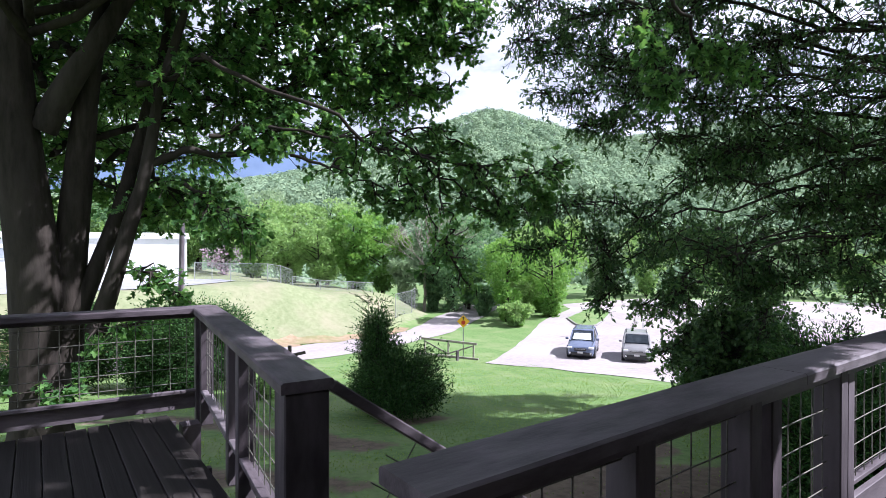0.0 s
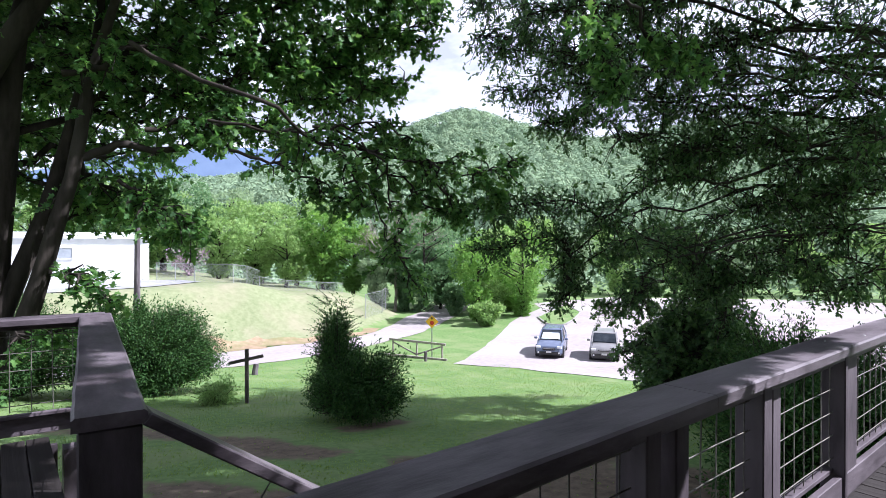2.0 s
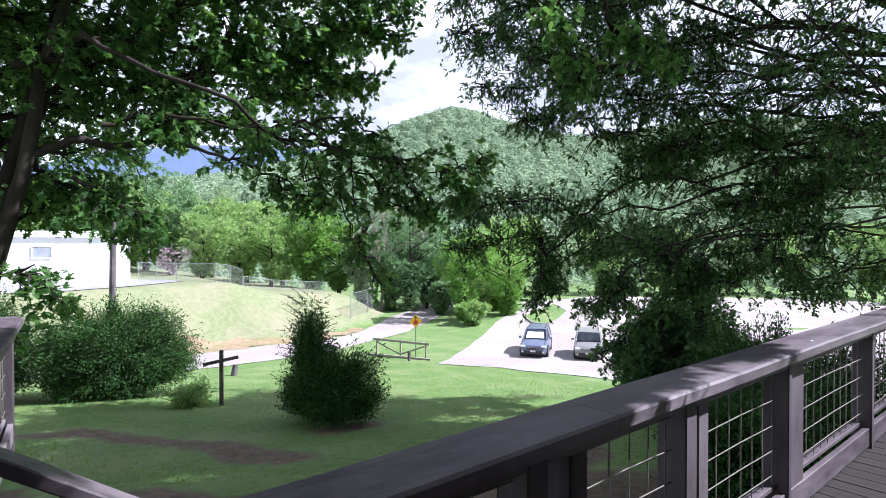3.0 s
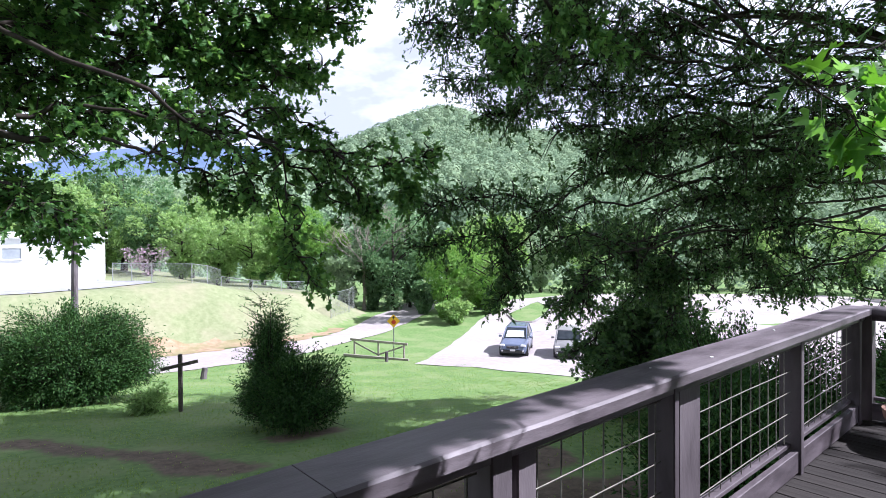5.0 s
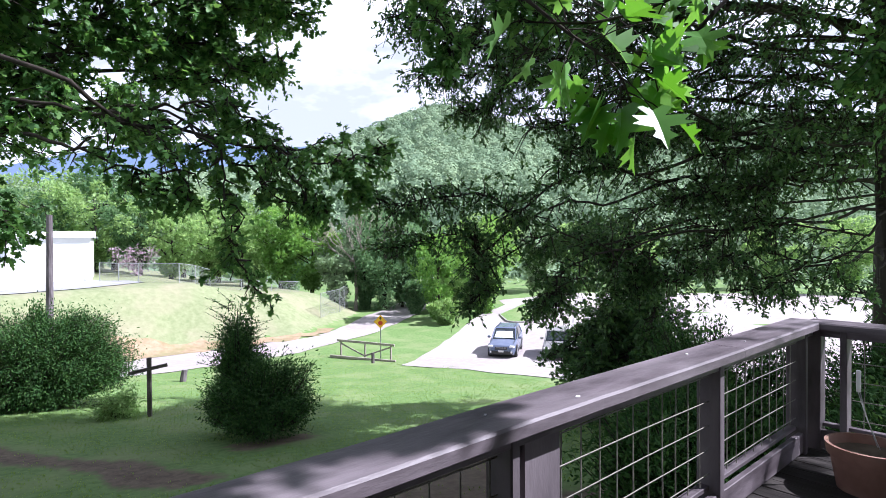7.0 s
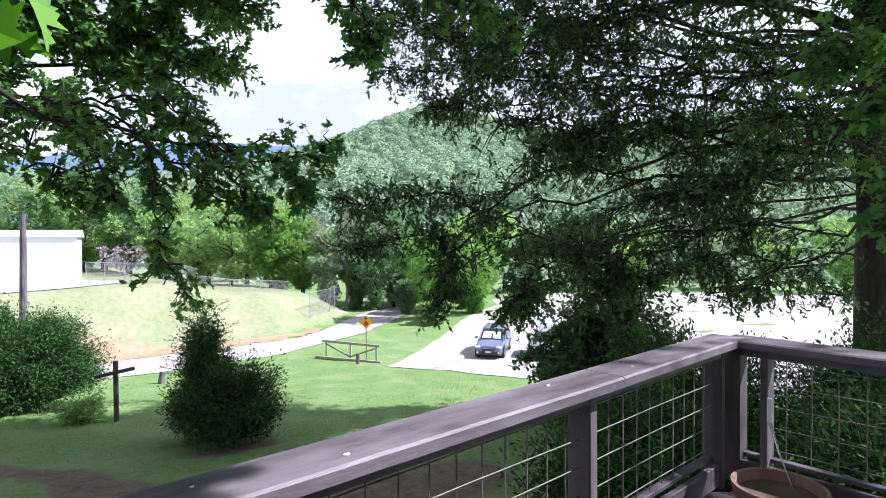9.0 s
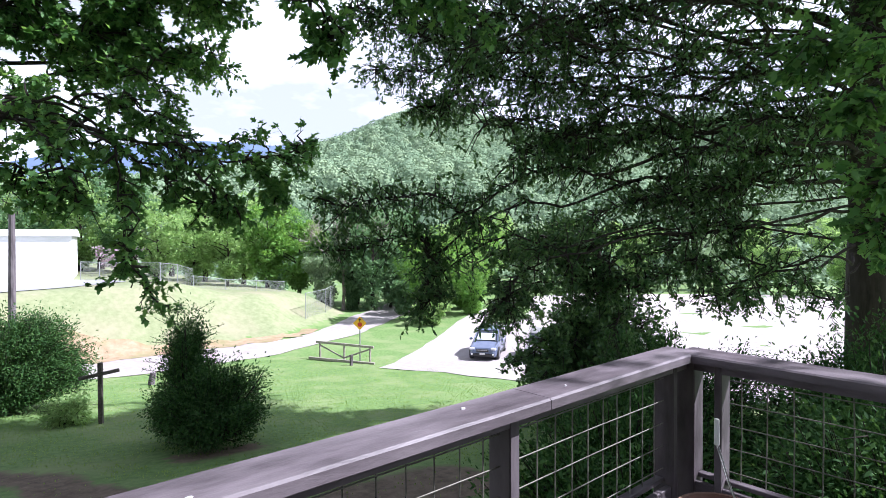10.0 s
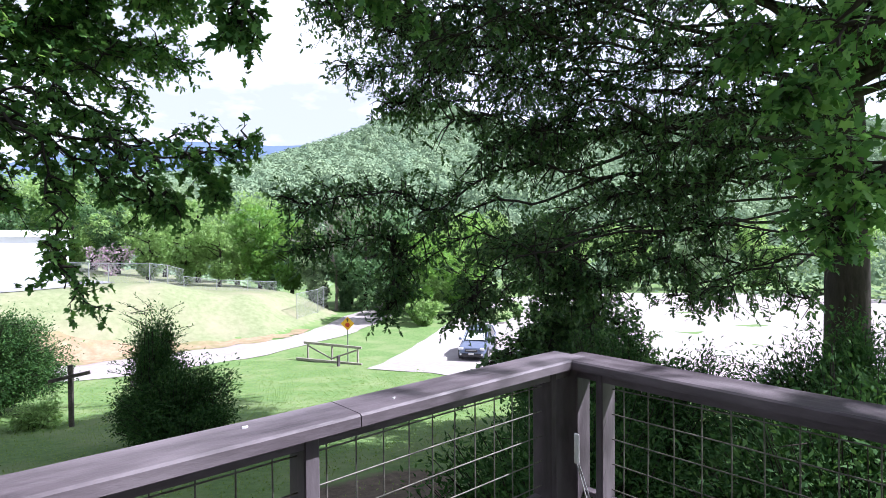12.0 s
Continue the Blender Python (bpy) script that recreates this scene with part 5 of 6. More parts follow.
part("timber", bm, GREY_WOOD, beam)
stub = tagged(root("short_post", 24.2, 27.8, ground_z(24.2, 27.8)), "short brown wooden marker post", "post")
bm = bmesh.new()
box(bm, (0, 0, 0.3), (0.15, 0.15, 0.7), None, 0.01)
part("shaft", bm, POLE_WOOD, stub)

sign = tagged(root("road_sign", 25.4, 28.7, ground_z(25.4, 28.7), -41), "yellow diamond road sign with a stop symbol and arrow", "sign")
bm = bmesh.new()
box(bm, (0, 0, 1.2), (0.07, 0.05, 2.6))
part("sign_post", bm, STEEL, sign)
bm = bmesh.new()
box(bm, (0, -0.035, 2.4), (0.6, 0.006, 0.6), Matrix.Rotation(radians(45), 4, "Y"), 0.0)
plate = part("plate", bm, YELLOW, sign, "yellow diamond plate")
bm = bmesh.new()
cyl(bm, (0, -0.041, 2.32), 0.15, 0.004, 8, Matrix.Rotation(radians(90), 4, "X") @ Matrix.Rotation(radians(22.5), 4, "Z"))
part("stop_symbol", bm, RED, plate, "red octagon")
bm = bmesh.new()
box(bm, (0, -0.041, 2.56), (0.05, 0.004, 0.12))
r = [bm.verts.new(c) for c in ((-0.10, -0.041, 2.6), (0.10, -0.041, 2.6), (0, -0.041, 2.73))]
bm.faces.new(r)
part("arrow", bm, BLACK, plate, "black arrow")

# ---- white building ----
# pale pane colour paints in the reflected sky
PANE = material("sky_lit_window_glass", (0.30, 0.33, 0.37), (0.40, 0.43, 0.47), 2, 0.15, 0)
bld = tagged(root("metal_building", 14.1, 57.15, -1.9, -10), "long low white metal-sided building with a shallow roof", "building")
bm = bmesh.new()
box(bm, (-17, 5, 1.8), (34, 10, 4.3))
part("wall", bm, WALL_W, bld)
bm = bmesh.new()
vs = [bm.verts.new(c) for c in ((0.25, -0.25, 3.9), (0.25, 5, 4.5), (0.25, 10.25, 3.9), (-34, -0.25, 3.9), (-34, 5, 4.5), (-34, 10.25, 3.9), (0.25, -0.25, 3.84), (0.25, 10.25, 3.84), (-34, -0.25, 3.84), (-34, 10.25, 3.84))]
for f in ((0, 3, 4, 1), (1, 4, 5, 2), (0, 1, 2, 7, 6), (3, 8, 9, 5, 4), (0, 6, 8, 3), (2, 5, 9, 7), (6, 7, 9, 8)):
    bm.faces.new([vs[i] for i in f])
bmesh.ops.recalc_face_normals(bm, faces=bm.faces[:])
part("roof", bm, ROOF_W, bld)
for x in (-6.6, -14, -22):
    bm = bmesh.new()
    box(bm, (x, -0.01, 2.55), (1.3, 0.08, 0.8))
    w = part("window", bm, PANE, bld, "small grey window")
    bm = bmesh.new()
    for c, s in (((x, -0.05, 3.06), (1.45, 0.1, 0.08)), ((x, -0.05, 2.05), (1.45, 0.12, 0.07)), ((x - 0.68, -0.05, 2.55), (0.07, 0.1, 1.0)), ((x + 0.68, -0.05, 2.55), (0.07, 0.1, 1.0))):
        box(bm, c, s)
    part("window_frame", bm, WALL_W, w)

# ---- chain-link fence ----


def fence(pts, height, label):
    f = tagged(root("chain_link_fence"), label, "fence", "chain-link fences")
    for (x0, y0), (x1, y1) in zip(pts, pts[1:]):
        ln = math.hypot(x1 - x0, y1 - y0)
        n = max(1, round(ln / 2.8))
        P = [(x0 + (x1 - x0) * k / n, y0 + (y1 - y0) * k / n) for k in range(n + 1)]
        P = [(x, y, ground_z(x, y)) for x, y in P]
        for x, y, z in P[:-1]:
            bm = bmesh.new()
            cyl(bm, (x, y, z + height / 2), 0.035, height + 0.08, 8)
            part("post", bm, STEEL, f)
        for a, b in zip(P, P[1:]):
            bm = bmesh.new()
            tube(bm, [(a[0], a[1], a[2] + height), (b[0], b[1], b[2] + height)], [0.025] * 2, 6, False)
            part("top_rail", bm, STEEL, f)
            bm = bmesh.new()
            seg = math.hypot(b[0] - a[0], b[1] - a[1])
            m = int(seg / 0.11)
            A, B = Vector(a), Vector(b)
            up = Vector((0, 0, height))
            k = int(height / 0.11)
            for i in range(-k, m):
                for sgn in (0, 1):
                    u0, u1 = i / m, (i + k) / m
                    v0, v1 = 0.0, 1.0
                    if u0 < 0:
                        v0, u0 = -i / k, 0.0
                    if u1 > 1:
                        v1, u1 = (m - i) / k, 1.0
                    if sgn:
                        v0, v1 = 1 - v0, 1 - v1
                    p, q = A.lerp(B, u0) + up * v0, A.lerp(B, u1) + up * v1
                    o = Vector((0, 0, 0.006))
                    bm.faces.new([bm.verts.new(c) for c in (p - o, q - o, q + o, p + o)])
            part("wire_mesh", bm, STEEL, f)
    return f


fence([(14.6, 56.4), (16.6, 51.4), (19.0, 48.6), (22.6, 52.0)], 1.6, "grey chain-link fence along the top of the bank")
fence([(22.6, 52.0), (30.8, 50.6)], 1.0, "low grey chain-link fence running down the bank")
fence([(30.2, 45.2), (33.6, 47.6), (37, 51.6)], 2.3, "grey chain-link fence beside the lane")

# ---- cars ----


def car(label, x, y, heading, paint, L, W, H, boxy, sunshade):
    c = tagged(root("car", x, y, ground_z(x, y) + 0.01, heading), label, "car", "parked cars")
    hood = 0.98 if boxy else 0.95
    # stations along the length: x, half width, belt height, bottom height
    st = [(0.0, 0.74, 0.62, 0.34), (0.12, 0.86, 0.78, 0.24), (0.5, 0.93, hood - 0.06, 0.22), (1.0, 0.98, hood, 0.22), (1.35, 1.0, hood + 0.07, 0.22), (2.4, 1.0, hood + 0.1, 0.22), (L - 0.9, 1.0, hood + 0.12, 0.24), (L - 0.15, 0.96, hood + 0.12, 0.28), (L, 0.88, hood + 0.02, 0.38)]
    bm = bmesh.new()
    rows = []
    for sx, hw, top, bot in st:
        w = hw * W / 2
        prof = [(-w * 0.93, bot), (-w, bot + 0.16), (-w, top - 0.2), (-w * 0.95, top - 0.03), (-w * 0.7, top + 0.02), (0, top + 0.04), (w * 0.7, top + 0.02), (w * 0.95, top - 0.03), (w, top - 0.2), (w, bot + 0.16), (w * 0.93, bot)]
        rows.append([bm.verts.new((sx, py_, pz)) for py_, pz in prof])
    for r0, r1 in zip(rows, rows[1:]):
        for k in range(11):
            bm.faces.new((r0[k], r0[(k + 1) % 11], r1[(k + 1) % 11], r1[k]))
    bm.faces.new(rows[0])
    bm.faces.new(rows[-1][::-1])
    bmesh.ops.recalc_face_normals(bm, faces=bm.faces[:])
    part("body", bm, paint, c, smooth=35)
    # cabin
    b0, b1 = (1.22, L - 0.12) if not boxy else (1.12, L - 0.1)
    t0, t1 = (2.1, L - 0.55) if not boxy else (1.75, L - 0.3)
    zb = hood + 0.06
    wb, wt = W / 2 * 0.93, W / 2 * (0.74 if not boxy else 0.8)
    low = [(b0, -wb * 0.92, zb), (b0 + 0.5, -wb, zb), (b1, -wb * 0.95, zb), (b1, wb * 0.95, zb), (b0 + 0.5, wb, zb), (b0, wb * 0.92, zb)]
    top = [(t0, -wt, H - 0.07), (t0 + 0.35, -wt, H - 0.03), (t1, -wt * 0.95, H - 0.05), (t1, wt * 0.95, H - 0.05), (t0 + 0.35, wt, H - 0.03), (t0, wt, H - 0.07)]
    bm = bmesh.new()
    lo, hi = [bm.verts.new(p) for p in low], [bm.verts.new(p) for p in top]
    for k in range(6):
        bm.faces.new((lo[k], lo[(k + 1) % 6], hi[(k + 1) % 6], hi[k]))
    bm.faces.new(hi)
    bmesh.ops.recalc_face_normals(bm, faces=bm.faces[:])
    bmesh.ops.bevel(bm, geom=bm.edges[:], offset=0.03, segments=1, affect="EDGES")
    part("cabin", bm, GLASS, c, "dark tinted windows")
    bm = bmesh.new()
    rf = [bm.verts.new((px_, py_ * 1.03, pz + 0.015)) for px_, py_, pz in top]
    rt = [bm.verts.new((px_ + (0.06 if i in (0, 5) else 0), py_ * 0.9, pz + 0.055)) for i, (px_, py_, pz) in enumerate(top)]
    for k in range(6):
        bm.faces.new((rf[k], rf[(k + 1) % 6], rt[(k + 1) % 6], rt[k]))
    bm.faces.new(rt)
    bm.faces.new(rf[::-1])
    bmesh.ops.recalc_face_normals(bm, faces=bm.faces[:])
    part("roof", bm, paint, c)
    for i, j in ((0, 0), (5, 5), (2, 2), (3, 3)):
        bm = bmesh.new()
        bar(bm, low[i], top[j], 0.07, 0.07, 0.01)
        part("pillar", bm, paint, c)
    for s in (-1, 1):
        bm = bmesh.new()
        bar(bm, (b0 + 1.25, s * wb * 1.0, zb), (t0 + 0.75, s * wt * 1.01, H - 0.04), 0.05, 0.07)
        part("pillar", bm, PLASTIC if not boxy else paint, c)
    # windscreen
    def screen(u, v):
        a = Vector(low[0]).lerp(Vector(low[5]), u)
        b = Vector(top[0]).lerp(Vector(top[5]), u)
        return a.lerp(b, v) + Vector((-0.035, 0, 0.02))
    bm = bmesh.new()
    bm.faces.new([bm.verts.new(screen(u, v)) for u, v in (((0.1, 0.14), (0.9, 0.14), (0.88, 0.74), (0.12, 0.74)) if sunshade else ((0.08, 0.1), (0.92, 0.1), (0.9, 0.9), (0.1, 0.9)))])
    part("windscreen", bm, SHADE_SILVER if sunshade else GLASS, c, "windscreen with a silver sunshade behind it" if sunshade else "sky-lit windscreen")
    # front end
    bm = bmesh.new()
    box(bm, (-0.01 if not boxy else 0.02, 0, 0.66 if not boxy else 0.74), (0.1, W * 0.42, 0.17 if not boxy else 0.06), None, 0.015)
    part("grille", bm, PLASTIC, c)
    bm = bmesh.new()
    box(bm, (-0.065 if not boxy else -0.035, 0, 0.69 if not boxy else 0.745), (0.02, W * 0.36, 0.025), None, 0.004)
    part("grille_bar", bm, ALLOY, c, "chrome bar")
    for s in (-1, 1):
        bm = bmesh.new()
        cyl(bm, (-0.03, s * W * 0.36, 0.42), 0.06, 0.06, 12, Matrix.Rotation(radians(90), 4, "Y"))
        part("fog_lamp", bm, LAMP, c)
    bm = bmesh.new()
    bar(bm, (0.35, -W * 0.4, hood - 0.02), (1.2, -W * 0.42, hood + 0.06), 0.02, 0.02)
    bar(bm, (0.35, W * 0.4, hood - 0.02), (1.2, W * 0.42, hood + 0.06), 0.02, 0.02)
    part("bonnet_seam", bm, PLASTIC, c)
    bm = bmesh.new()
    box(bm, (0.03, 0, 0.37), (0.14, W * 0.8, 0.2 if not boxy else 0.3), None, 0.03)
    part("lower_bumper", bm, PLASTIC, c)
    bm = bmesh.new()
    box(bm, (-0.05, 0, 0.47 if not boxy else 0.5), (0.02, 0.34, 0.12), None, 0.004)
    part("number_plate", bm, PLATE, c)
    for s in (-1, 1):
        bm = bmesh.new()
        box(bm, (0.1, s * W * 0.37, 0.76), (0.2, 0.32, 0.13), Matrix.Rotation(s * 0.25, 4, "Z"), 0.03)
        part("headlight", bm, LAMP, c, "clear headlight")
        bm = bmesh.new()
        box(bm, (b0 + 0.35, s * (W / 2 + 0.1), zb + 0.1), (0.14, 0.2, 0.14), None, 0.03)
        part("wing_mirror", bm, paint, c)
        bm = bmesh.new()
        bar(bm, (t0 + 0.2, s * wt * 0.88, H + 0.06), (t1 - 0.1, s * wt * 0.86, H + 0.05), 0.04, 0.04, 0.01)
        part("roof_rail", bm, PLASTIC, c)
        bm = bmesh.new()
        bar(bm, (0.9, s * (W / 2 - 0.01), 0.3), (L - 0.9, s * (W / 2 - 0.01), 0.3), 0.05, 0.18, 0.01)
        part("side_sill", bm, PLASTIC, c)
        for wx in (0.92, L - 0.95):
            rot = Matrix.Rotation(radians(90), 4, "X")
            bm = bmesh.new()
            cyl(bm, (wx, s * (W / 2 - 0.1), 0.34), 0.34, 0.22, 24, rot)
            bmesh.ops.bevel(bm, geom=[e for e in bm.edges if len(e.link_faces) == 2 and e.calc_face_angle(0) > 1], offset=0.03, segments=2, affect="EDGES")
            ty = part("wheel", bm, RUBBER, c, "black tyre on a silver rim")
            bm = bmesh.new()
            cyl(bm, (wx, s * (W / 2 + 0.012), 0.34), 0.2, 0.02, 20, rot)
            part("rim", bm, ALLOY, ty)
            bm = bmesh.new()
            cyl(bm, (wx, s * (W / 2 - 0.085), 0.36), 0.41, 0.2, 24, rot)
            part("wheel_arch", bm, PLASTIC, c)
    return c


HEAD = math.degrees(math.atan2(0.57, 0.82))
car("slate blue estate car parked facing the deck", 31.1, 23.6, HEAD, PAINT_BLUE, 4.8, 1.84, 1.66, False, True)
car("silver grey boxy hatchback parked facing the deck", 32.9, 20.6, HEAD, PAINT_GREY, 4.15, 1.82, 1.62, True, False)

# ---- woods across the lot ----


def far_tree(x, y, h, w, mat, n=1500, size=0.5, low=0.12, label="leafy tree at the edge of the woods", seed=0, z=None, name="tree"):
    random.seed(seed + 100)
    g = ground_z(x, y) if z is None else z
    t = tagged(root(name, x, y, g - 0.1), label, "tree", "woodland trees")
    bm, lv = bmesh.new(), Leaves("plain", size * 1.05)
    tube(bm, bend([(0, 0, 0), (0.2, 0.1, h * 0.4), (0, 0, h * 0.85)], 6), [0.03 * h, 0.026 * h, 0.02 * h, 0.014 * h, 0.01 * h, 0.004 * h], 7)
    clumps = []
    for k in range(58):
        u = random.uniform(low, 0.98)
        rad = w / 2 * math.sin(math.pi * min(1.0, 0.14 + 0.84 * (1 - u) ** 0.75 + 0.1)) * random.uniform(0.45, 1.0)
        a = random.uniform(0, 2 * math.pi)
        c = Vector((math.cos(a) * rad, math.sin(a) * rad, u * h))
        clumps.append((c, random.uniform(0.06, 0.125) * (w + h) / 2))
        if k % 4 == 0:
            tube(bm, [(0, 0, max(0.1, u - 0.16) * h), c * 0.6 + Vector((0, 0, u * h * 0.3)), c], [0.008 * h, 0.006 * h, 0.002 * h], 5, False)
    for k in range(n):
        c, r = random.choice(clumps)
        d = (jitter(1.0) + Vector((0, 0, 0.35))).normalized()
        p = c + Vector((d.x, d.y, d.z * 0.75)) * r * random.uniform(0.75, 1.05)
        if p.z > 0.1:
            lv.add(p, (d + jitter(0.5)).normalized())
    part("trunk", bm, BARK, t)
    lv.build("crown", mat, t)
    return t


woods = [
    (23, 66, 9, 10, LEAF_MID, 1), (28.5, 67, 10, 10, LEAF_MID, 2), (33.5, 68, 11, 11, LEAF_MID, 3), (38.5, 69, 11.5, 10, LEAF_DARK, 4),
    (32.0, 57.5, 8.8, 6.6, LEAF_BRIGHT, 5), (35.0, 56.0, 8.2, 6.4, LEAF_BRIGHT, 6), (28.0, 58.5, 7, 6, LEAF_MID, 7), (25, 60, 7, 6, LEAF_MID, 30),
    (35.4, 51.8, 4.6, 3.4, LEAF_GREY, 8), (42.5, 56.0, 10.5, 8, LEAF_DARK, 9), (46, 54.0, 11, 8, LEAF_DARK, 10), (43.5, 50.5, 7, 5, LEAF_DARK, 31),
    (47.5, 46.8, 8, 6.5, LEAF_BRIGHT, 11), (51.5, 48.2, 9.5, 7.5, LEAF_MID, 12), (56, 52, 11, 8, LEAF_BRIGHT, 13), (44.6, 43.6, 3.6, 4.6, LEAF_MID, 14), (49, 44.4, 3.2, 4.4, LEAF_BRIGHT, 32),
    (62, 54, 11, 9, LEAF_MID, 15), (69, 52, 10.5, 9, LEAF_GREY, 16), (76, 48.5, 10, 9, LEAF_MID, 17), (83, 43, 10, 9, LEAF_MID, 18), (90, 36, 10, 9, LEAF_GREY, 19), (96, 29, 10, 9, LEAF_MID, 20), (98, 20, 10.5, 9, LEAF_MID, 21), (97, 10, 10, 9, LEAF_MID, 22), (93, 0, 10, 9, LEAF_MID, 33),
]
for x, y, h, w, m, s in woods:
    far_tree(x, y, h, w, m, 8200, 0.36 if h > 7 else 0.28, seed=s)
for x, y, h, w, m, s in (
    (37.4, 54.0, 7.8, 4.6, LEAF_GREY, 61),
    (40.6, 49.9, 11.3, 7.5, LEAF_DARK, 62),
    (39.2, 51.8, 6.8, 3.8, LEAF_DARK, 67),
    (40.1, 40.3, 8.1, 5.2, LEAF_BRIGHT, 63),
    (46.5, 40.3, 9.6, 8.0, LEAF_BRIGHT, 64),
    (38.7, 37.5, 2.0, 3.1, LEAF_MID, 65),
    (41.1, 45.0, 3.3, 3.0, LEAF_DARK, 66),
):
    far_tree(x, y, h, w, m, 7000, 0.3, 0.0, seed=s)
for x, y, h, w, m, s in (
    (19.77, 78.24, 14.1, 9.5, LEAF_DARK, 51),
    (28.4, 80.26, 12.3, 10, LEAF_GREY, 52),
    (13.32, 83.23, 11.7, 11, LEAF_MID, 53),
    (9.95, 87.52, 11.1, 11, LEAF_GREY, 54),
    (17, 74, 10, 10, LEAF_MID, 23), (11.5, 76, 9, 9, LEAF_DARK, 24), (6, 78, 8.5, 9, LEAF_MID, 25), (0, 78, 9, 10, LEAF_GREY, 26), (-7, 78, 9, 10, LEAF_MID, 27), (21, 71, 10, 8, LEAF_DARK, 28)):
    far_tree(x, y, h, w, m, 6500, 0.42, seed=s)
far_tree(18.6, 61.5, 3.0, 4.2, LEAF_PINK, 800, 0.28, label="pinkish flowering shrub behind the fence", seed=40, name="flowering_shrub")

# bare tree
t = tagged(root("bare_tree", 38.3, 52.2, ground_z(38.3, 52.2)), "leafless pinkish-grey dead tree among green trees", "tree")
bm = bmesh.new()
random.seed(77)


def fork(p, d, ln, r, depth):
    e = p + d * ln
    tube(bm, [p, (p + e) / 2 + jitter(0.05 * ln), e], [r, r * 0.85, r * 0.65], 5 if depth > 2 else 3, False)
    if depth:
        for _ in range(3):
            fork(e, (d + jitter(0.42) + Vector((0, 0, 0.12))).normalized(), ln * random.uniform(0.62, 0.85), r * 0.6, depth - 1)


fork(Vector((0, 0, 0)), Vector((0, 0, 1)), 3.7, 0.24, 6)
part("branch", bm, TWIG, t)

# ---- far hills ----


def hill_z(x, y):
    """Wooded hill: a round summit with shoulders falling to both sides."""
    def lump(cx, cy, rx, ry, h, turn, power=1.0):
        c, s = math.cos(turn), math.sin(turn)
        u, v = ((x - cx) * c + (y - cy) * s) / rx, (-(x - cx) * s + (y - cy) * c) / ry
        return h * math.exp(-((u * u + v * v) ** power))
    rise = smooth(95.0, 190.0, math.hypot(x, y))
    return -10 + rise * (lump(268, 306, 200, 130, 101, 0.8, 0.68) + lump(423, 194, 130, 110, 62, 0.8) + lump(434, 454, 122, 201, 24, 0.8) + lump(150, 480, 150, 120, 22, 0.5) + lump(20, 420, 160, 120, 24, 0) + lump(520, 60, 160, 140, 70, 0.8))


hx, hy = np.linspace(-120, 760, 89), np.linspace(60, 760, 71)
hv = [(float(x), float(y), hill_z(x, y) - 3) for y in hy for x in hx]
hf = [(j * 89 + i, j * 89 + i + 1, (j + 1) * 89 + i + 1, (j + 1) * 89 + i) for j in range(70) for i in range(88)]
hill = raw("hillside", hv, hf, HILL_FLOOR, smooth=True)
tagged(hill, "wooded green hill across the valley", "hill", kind="structure")

rng = np.random.default_rng(5)
crowns = []
while len(crowns) < 7800:
    r = 92 + 420 * rng.random() ** 0.85
    a = rng.uniform(radians(4), radians(98))
    x, y = r * math.cos(a), r * math.sin(a)
    z = hill_z(x, y)
    if hill_z(x * 1.03, y * 1.03) >= z - 3.5:
        crowns.append((x, y, z, rng.uniform(2.6, 5.6), a, rng.random() * 0.75))
C = np.repeat(np.array(crowns), 46, axis=0)
nrm = rng.normal(0, 1, (len(C), 3))
nrm /= np.linalg.norm(nrm, axis=1, keepdims=True)
away = nrm[:, 0] * np.cos(C[:, 4]) + nrm[:, 1] * np.sin(C[:, 4]) > 0.4
nrm[away, :2] *= -1
nrm[:, 2] = np.abs(nrm[:, 2]) - 0.1
pos = C[:, :3] + nrm * C[:, 3:4] * np.array([1, 1, 1.15]) * rng.uniform(0.82, 1.06, (len(C), 1))
nrm = nrm + rng.normal(0, 0.11, nrm.shape)
nrm /= np.linalg.norm(nrm, axis=1, keepdims=True)
ta = np.cross(nrm, rng.normal(0, 1, nrm.shape))
ta /= np.linalg.norm(ta, axis=1, keepdims=True)
tb = np.cross(nrm, ta)
sz = rng.uniform(0.4, 0.8, (len(C), 1)) * (0.5 + np.hypot(C[:, :1], C[:, 1:2]) / 600)
quad = np.stack([pos + ta * sz, pos + tb * sz * 0.8, pos - ta * sz, pos - tb * sz * 0.8], axis=1).reshape(-1)
me = bpy.data.meshes.new("hill_forest")
me.vertices.add(len(C) * 4)
me.vertices.foreach_set("co", quad)
me.loops.add(len(C) * 4)
me.loops.foreach_set("vertex_index", np.arange(len(C) * 4, dtype=np.int32))
me.polygons.add(len(C))
me.polygons.foreach_set("loop_start", np.arange(0, len(C) * 4, 4, dtype=np.int32))
me.update(calc_edges=True)
tone = me.attributes.new("tone", "FLOAT", "POINT")
tone.data.foreach_set("value", np.repeat(C[:, 5], 4))
me.materials.append(HILL_LEAF)
tagged(new("hill_forest", me), "dense green forest covering the hill", "forest", kind="stuff")

# far ridge, its haze carried by the RIDGE colour
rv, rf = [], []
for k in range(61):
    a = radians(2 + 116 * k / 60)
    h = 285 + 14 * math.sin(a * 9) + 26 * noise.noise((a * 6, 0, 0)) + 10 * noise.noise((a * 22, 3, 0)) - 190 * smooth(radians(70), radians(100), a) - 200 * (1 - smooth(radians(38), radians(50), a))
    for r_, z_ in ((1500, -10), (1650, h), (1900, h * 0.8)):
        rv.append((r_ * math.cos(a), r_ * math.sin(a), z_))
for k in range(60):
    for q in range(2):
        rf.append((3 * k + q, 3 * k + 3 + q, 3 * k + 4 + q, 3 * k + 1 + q))
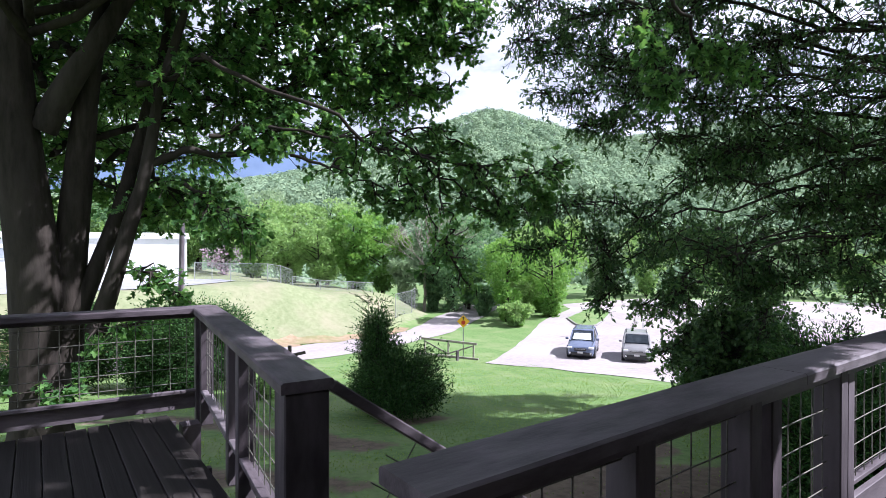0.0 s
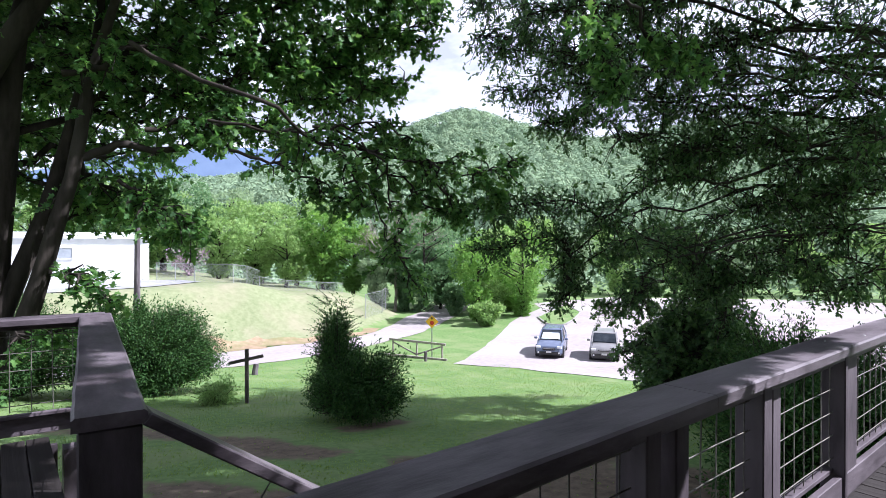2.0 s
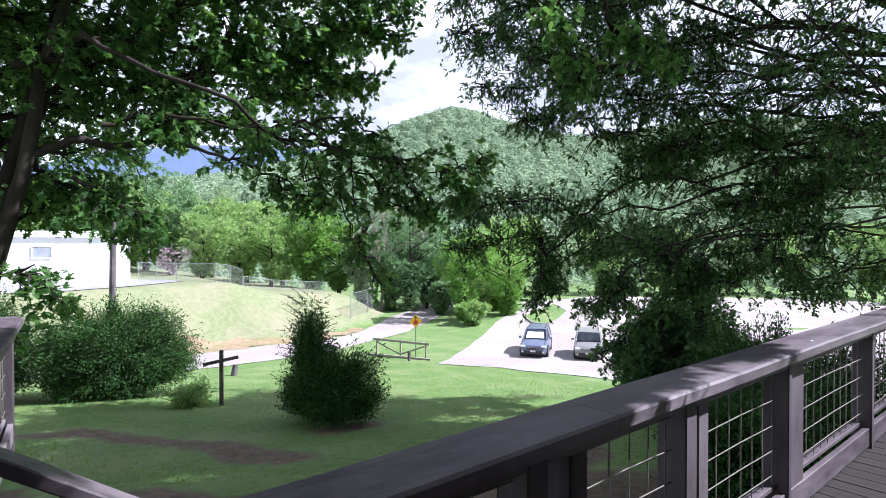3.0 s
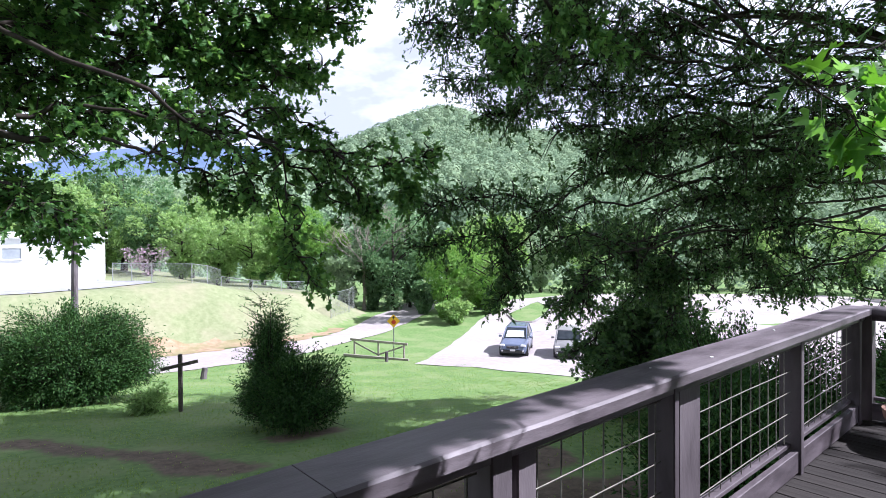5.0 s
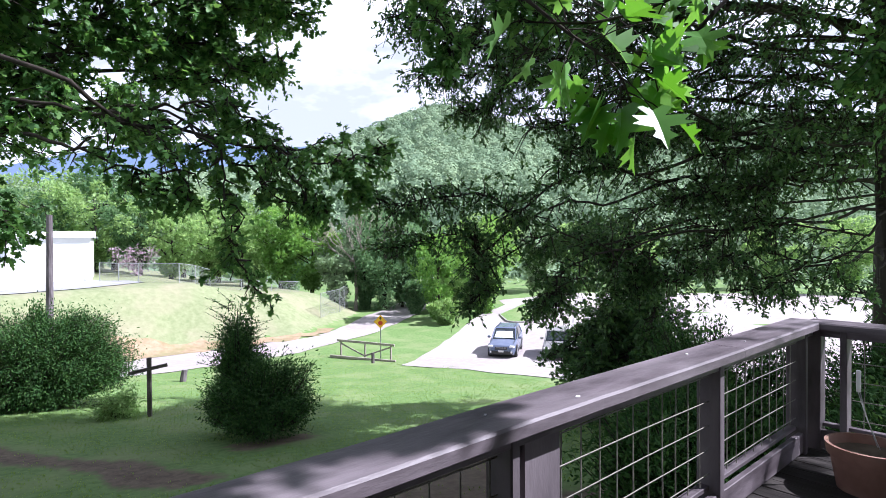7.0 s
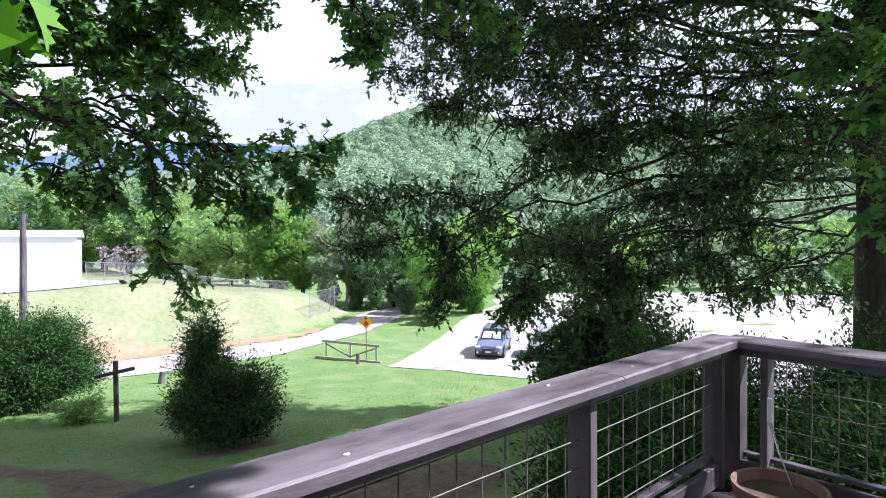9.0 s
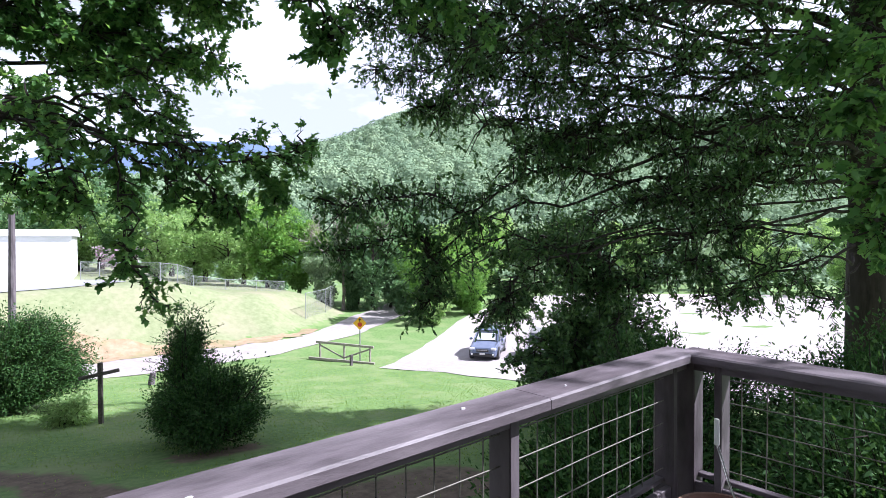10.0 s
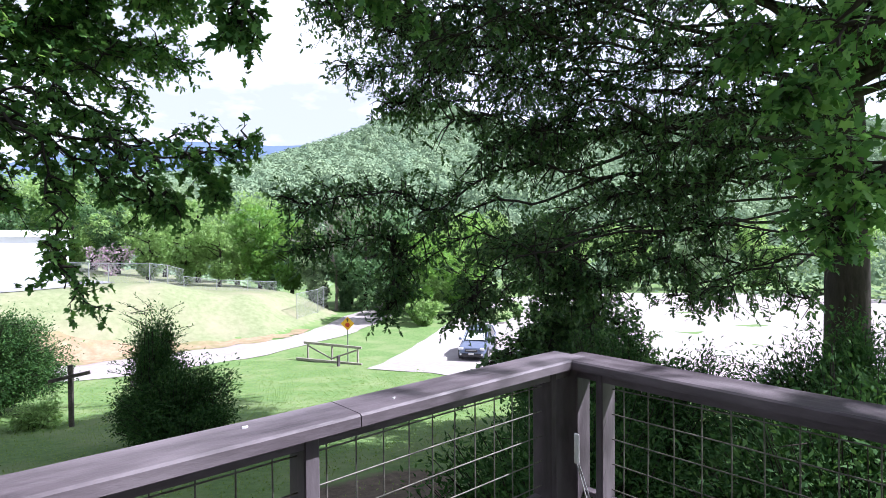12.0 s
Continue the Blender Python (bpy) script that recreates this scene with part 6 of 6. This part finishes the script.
tagged(raw("backdrop", rv, rf, RIDGE, smooth=True), "distant mountain ridge with blue haze in its colour", "mountain", kind="structure")

# ---- flowerpot ----
pot = tagged(root("flowerpot", 9.24, 0.40, 0.0), "large terracotta flowerpot standing in the deck corner", "flowerpot")
bm = bmesh.new()
prof = [(0.0, 0.02), (0.15, 0.02), (0.155, 0.0), (0.19, 0.19), (0.205, 0.195), (0.215, 0.26), (0.197, 0.26), (0.19, 0.21), (0.18, 0.20), (0, 0.19)]
seg = 32
rings = [[bm.verts.new((r * math.cos(2 * math.pi * k / seg), r * math.sin(2 * math.pi * k / seg), z)) for k in range(seg)] if r else [bm.verts.new((0, 0, z))] for r, z in prof]
for a, b in zip(rings, rings[1:]):
    for k in range(seg):
        q = [a[k % len(a)], a[(k + 1) % len(a)], b[(k + 1) % len(b)], b[k % len(b)]]
        bm.faces.new(list(dict.fromkeys(q)))
bmesh.ops.recalc_face_normals(bm, faces=bm.faces[:])
part("pot", bm, TERRACOTTA, pot, smooth=40)
bm = bmesh.new()
cyl(bm, (0, 0, 0.200), 0.18, 0.02, 24)
part("soil", bm, SOIL, pot)
marker = tagged(root("plant_tag", 9.31, 0.46, 0.205), "white plant tag on two bent wires in the pot", "plant tag")
bm = bmesh.new()
tube(bm, [(0.09, -0.07, 0), (0.05, -0.03, 0.16), (0.0, 0.0, 0.34)], [0.003] * 3, 5)
tube(bm, [(0.05, -0.09, 0), (0.02, -0.03, 0.18), (0.0, 0.01, 0.34)], [0.003] * 3, 5)
part("wire_stem", bm, STEEL, marker)
bm = bmesh.new()
box(bm, (-0.005, 0.005, 0.40), (0.012, 0.024, 0.13), None, 0.004)
part("tag", bm, MATT_WHITE, marker)

# ---- grass tufts ----
random.seed(21)
lv = Leaves("plain", 0.055)

while len(lv.items) < 62000:
    x, y = random.uniform(1, 27), random.uniform(5, 33)
    if random.random() > 1.15 - y / 40 or x > 24.5 + 0.1 * y:
        continue
    if off_trail(x, y) + 0.9 * noise.noise((x * 0.55, y * 0.55, 5.0)) < 0.8 and random.random() < 0.9:
        continue
    lv.add((x, y, ground_z(x, y) + 0.05 * noise.noise((x * 0.4, y * 0.4, 0)) + 0.005), (random.gauss(0, 0.45), random.gauss(0, 0.45), 0.8), random.uniform(0.5, 1.0))
tufts = lv.build("grass", GRASS_BLADE, None)
tagged(tufts, "short green grass blades on the lawn", "grass", kind="stuff")

# ---- deck boards ----
bm = bmesh.new()
box(bm, (0, 0, -0.018), (0.134, 1.0, 0.034), None, 0.004)
proto = bpy.data.meshes.new("deck_board")
bm.to_mesh(proto)
bm.free()
proto.materials.append(WOOD_Y)
k = 0
x = -3.2
while x < 9.85:
    y0, y1 = -1.85, 0.95
    if x < 3.3:
        y1 = 4.85
    ob = new("deck_board", proto)
    ob.parent = deck
    ob.matrix_local = Matrix.Translation((x, (y0 + y1) / 2, random.uniform(-0.002, 0.001))) @ Matrix.Diagonal((1, y1 - y0, 1, 1))
    x += 0.141
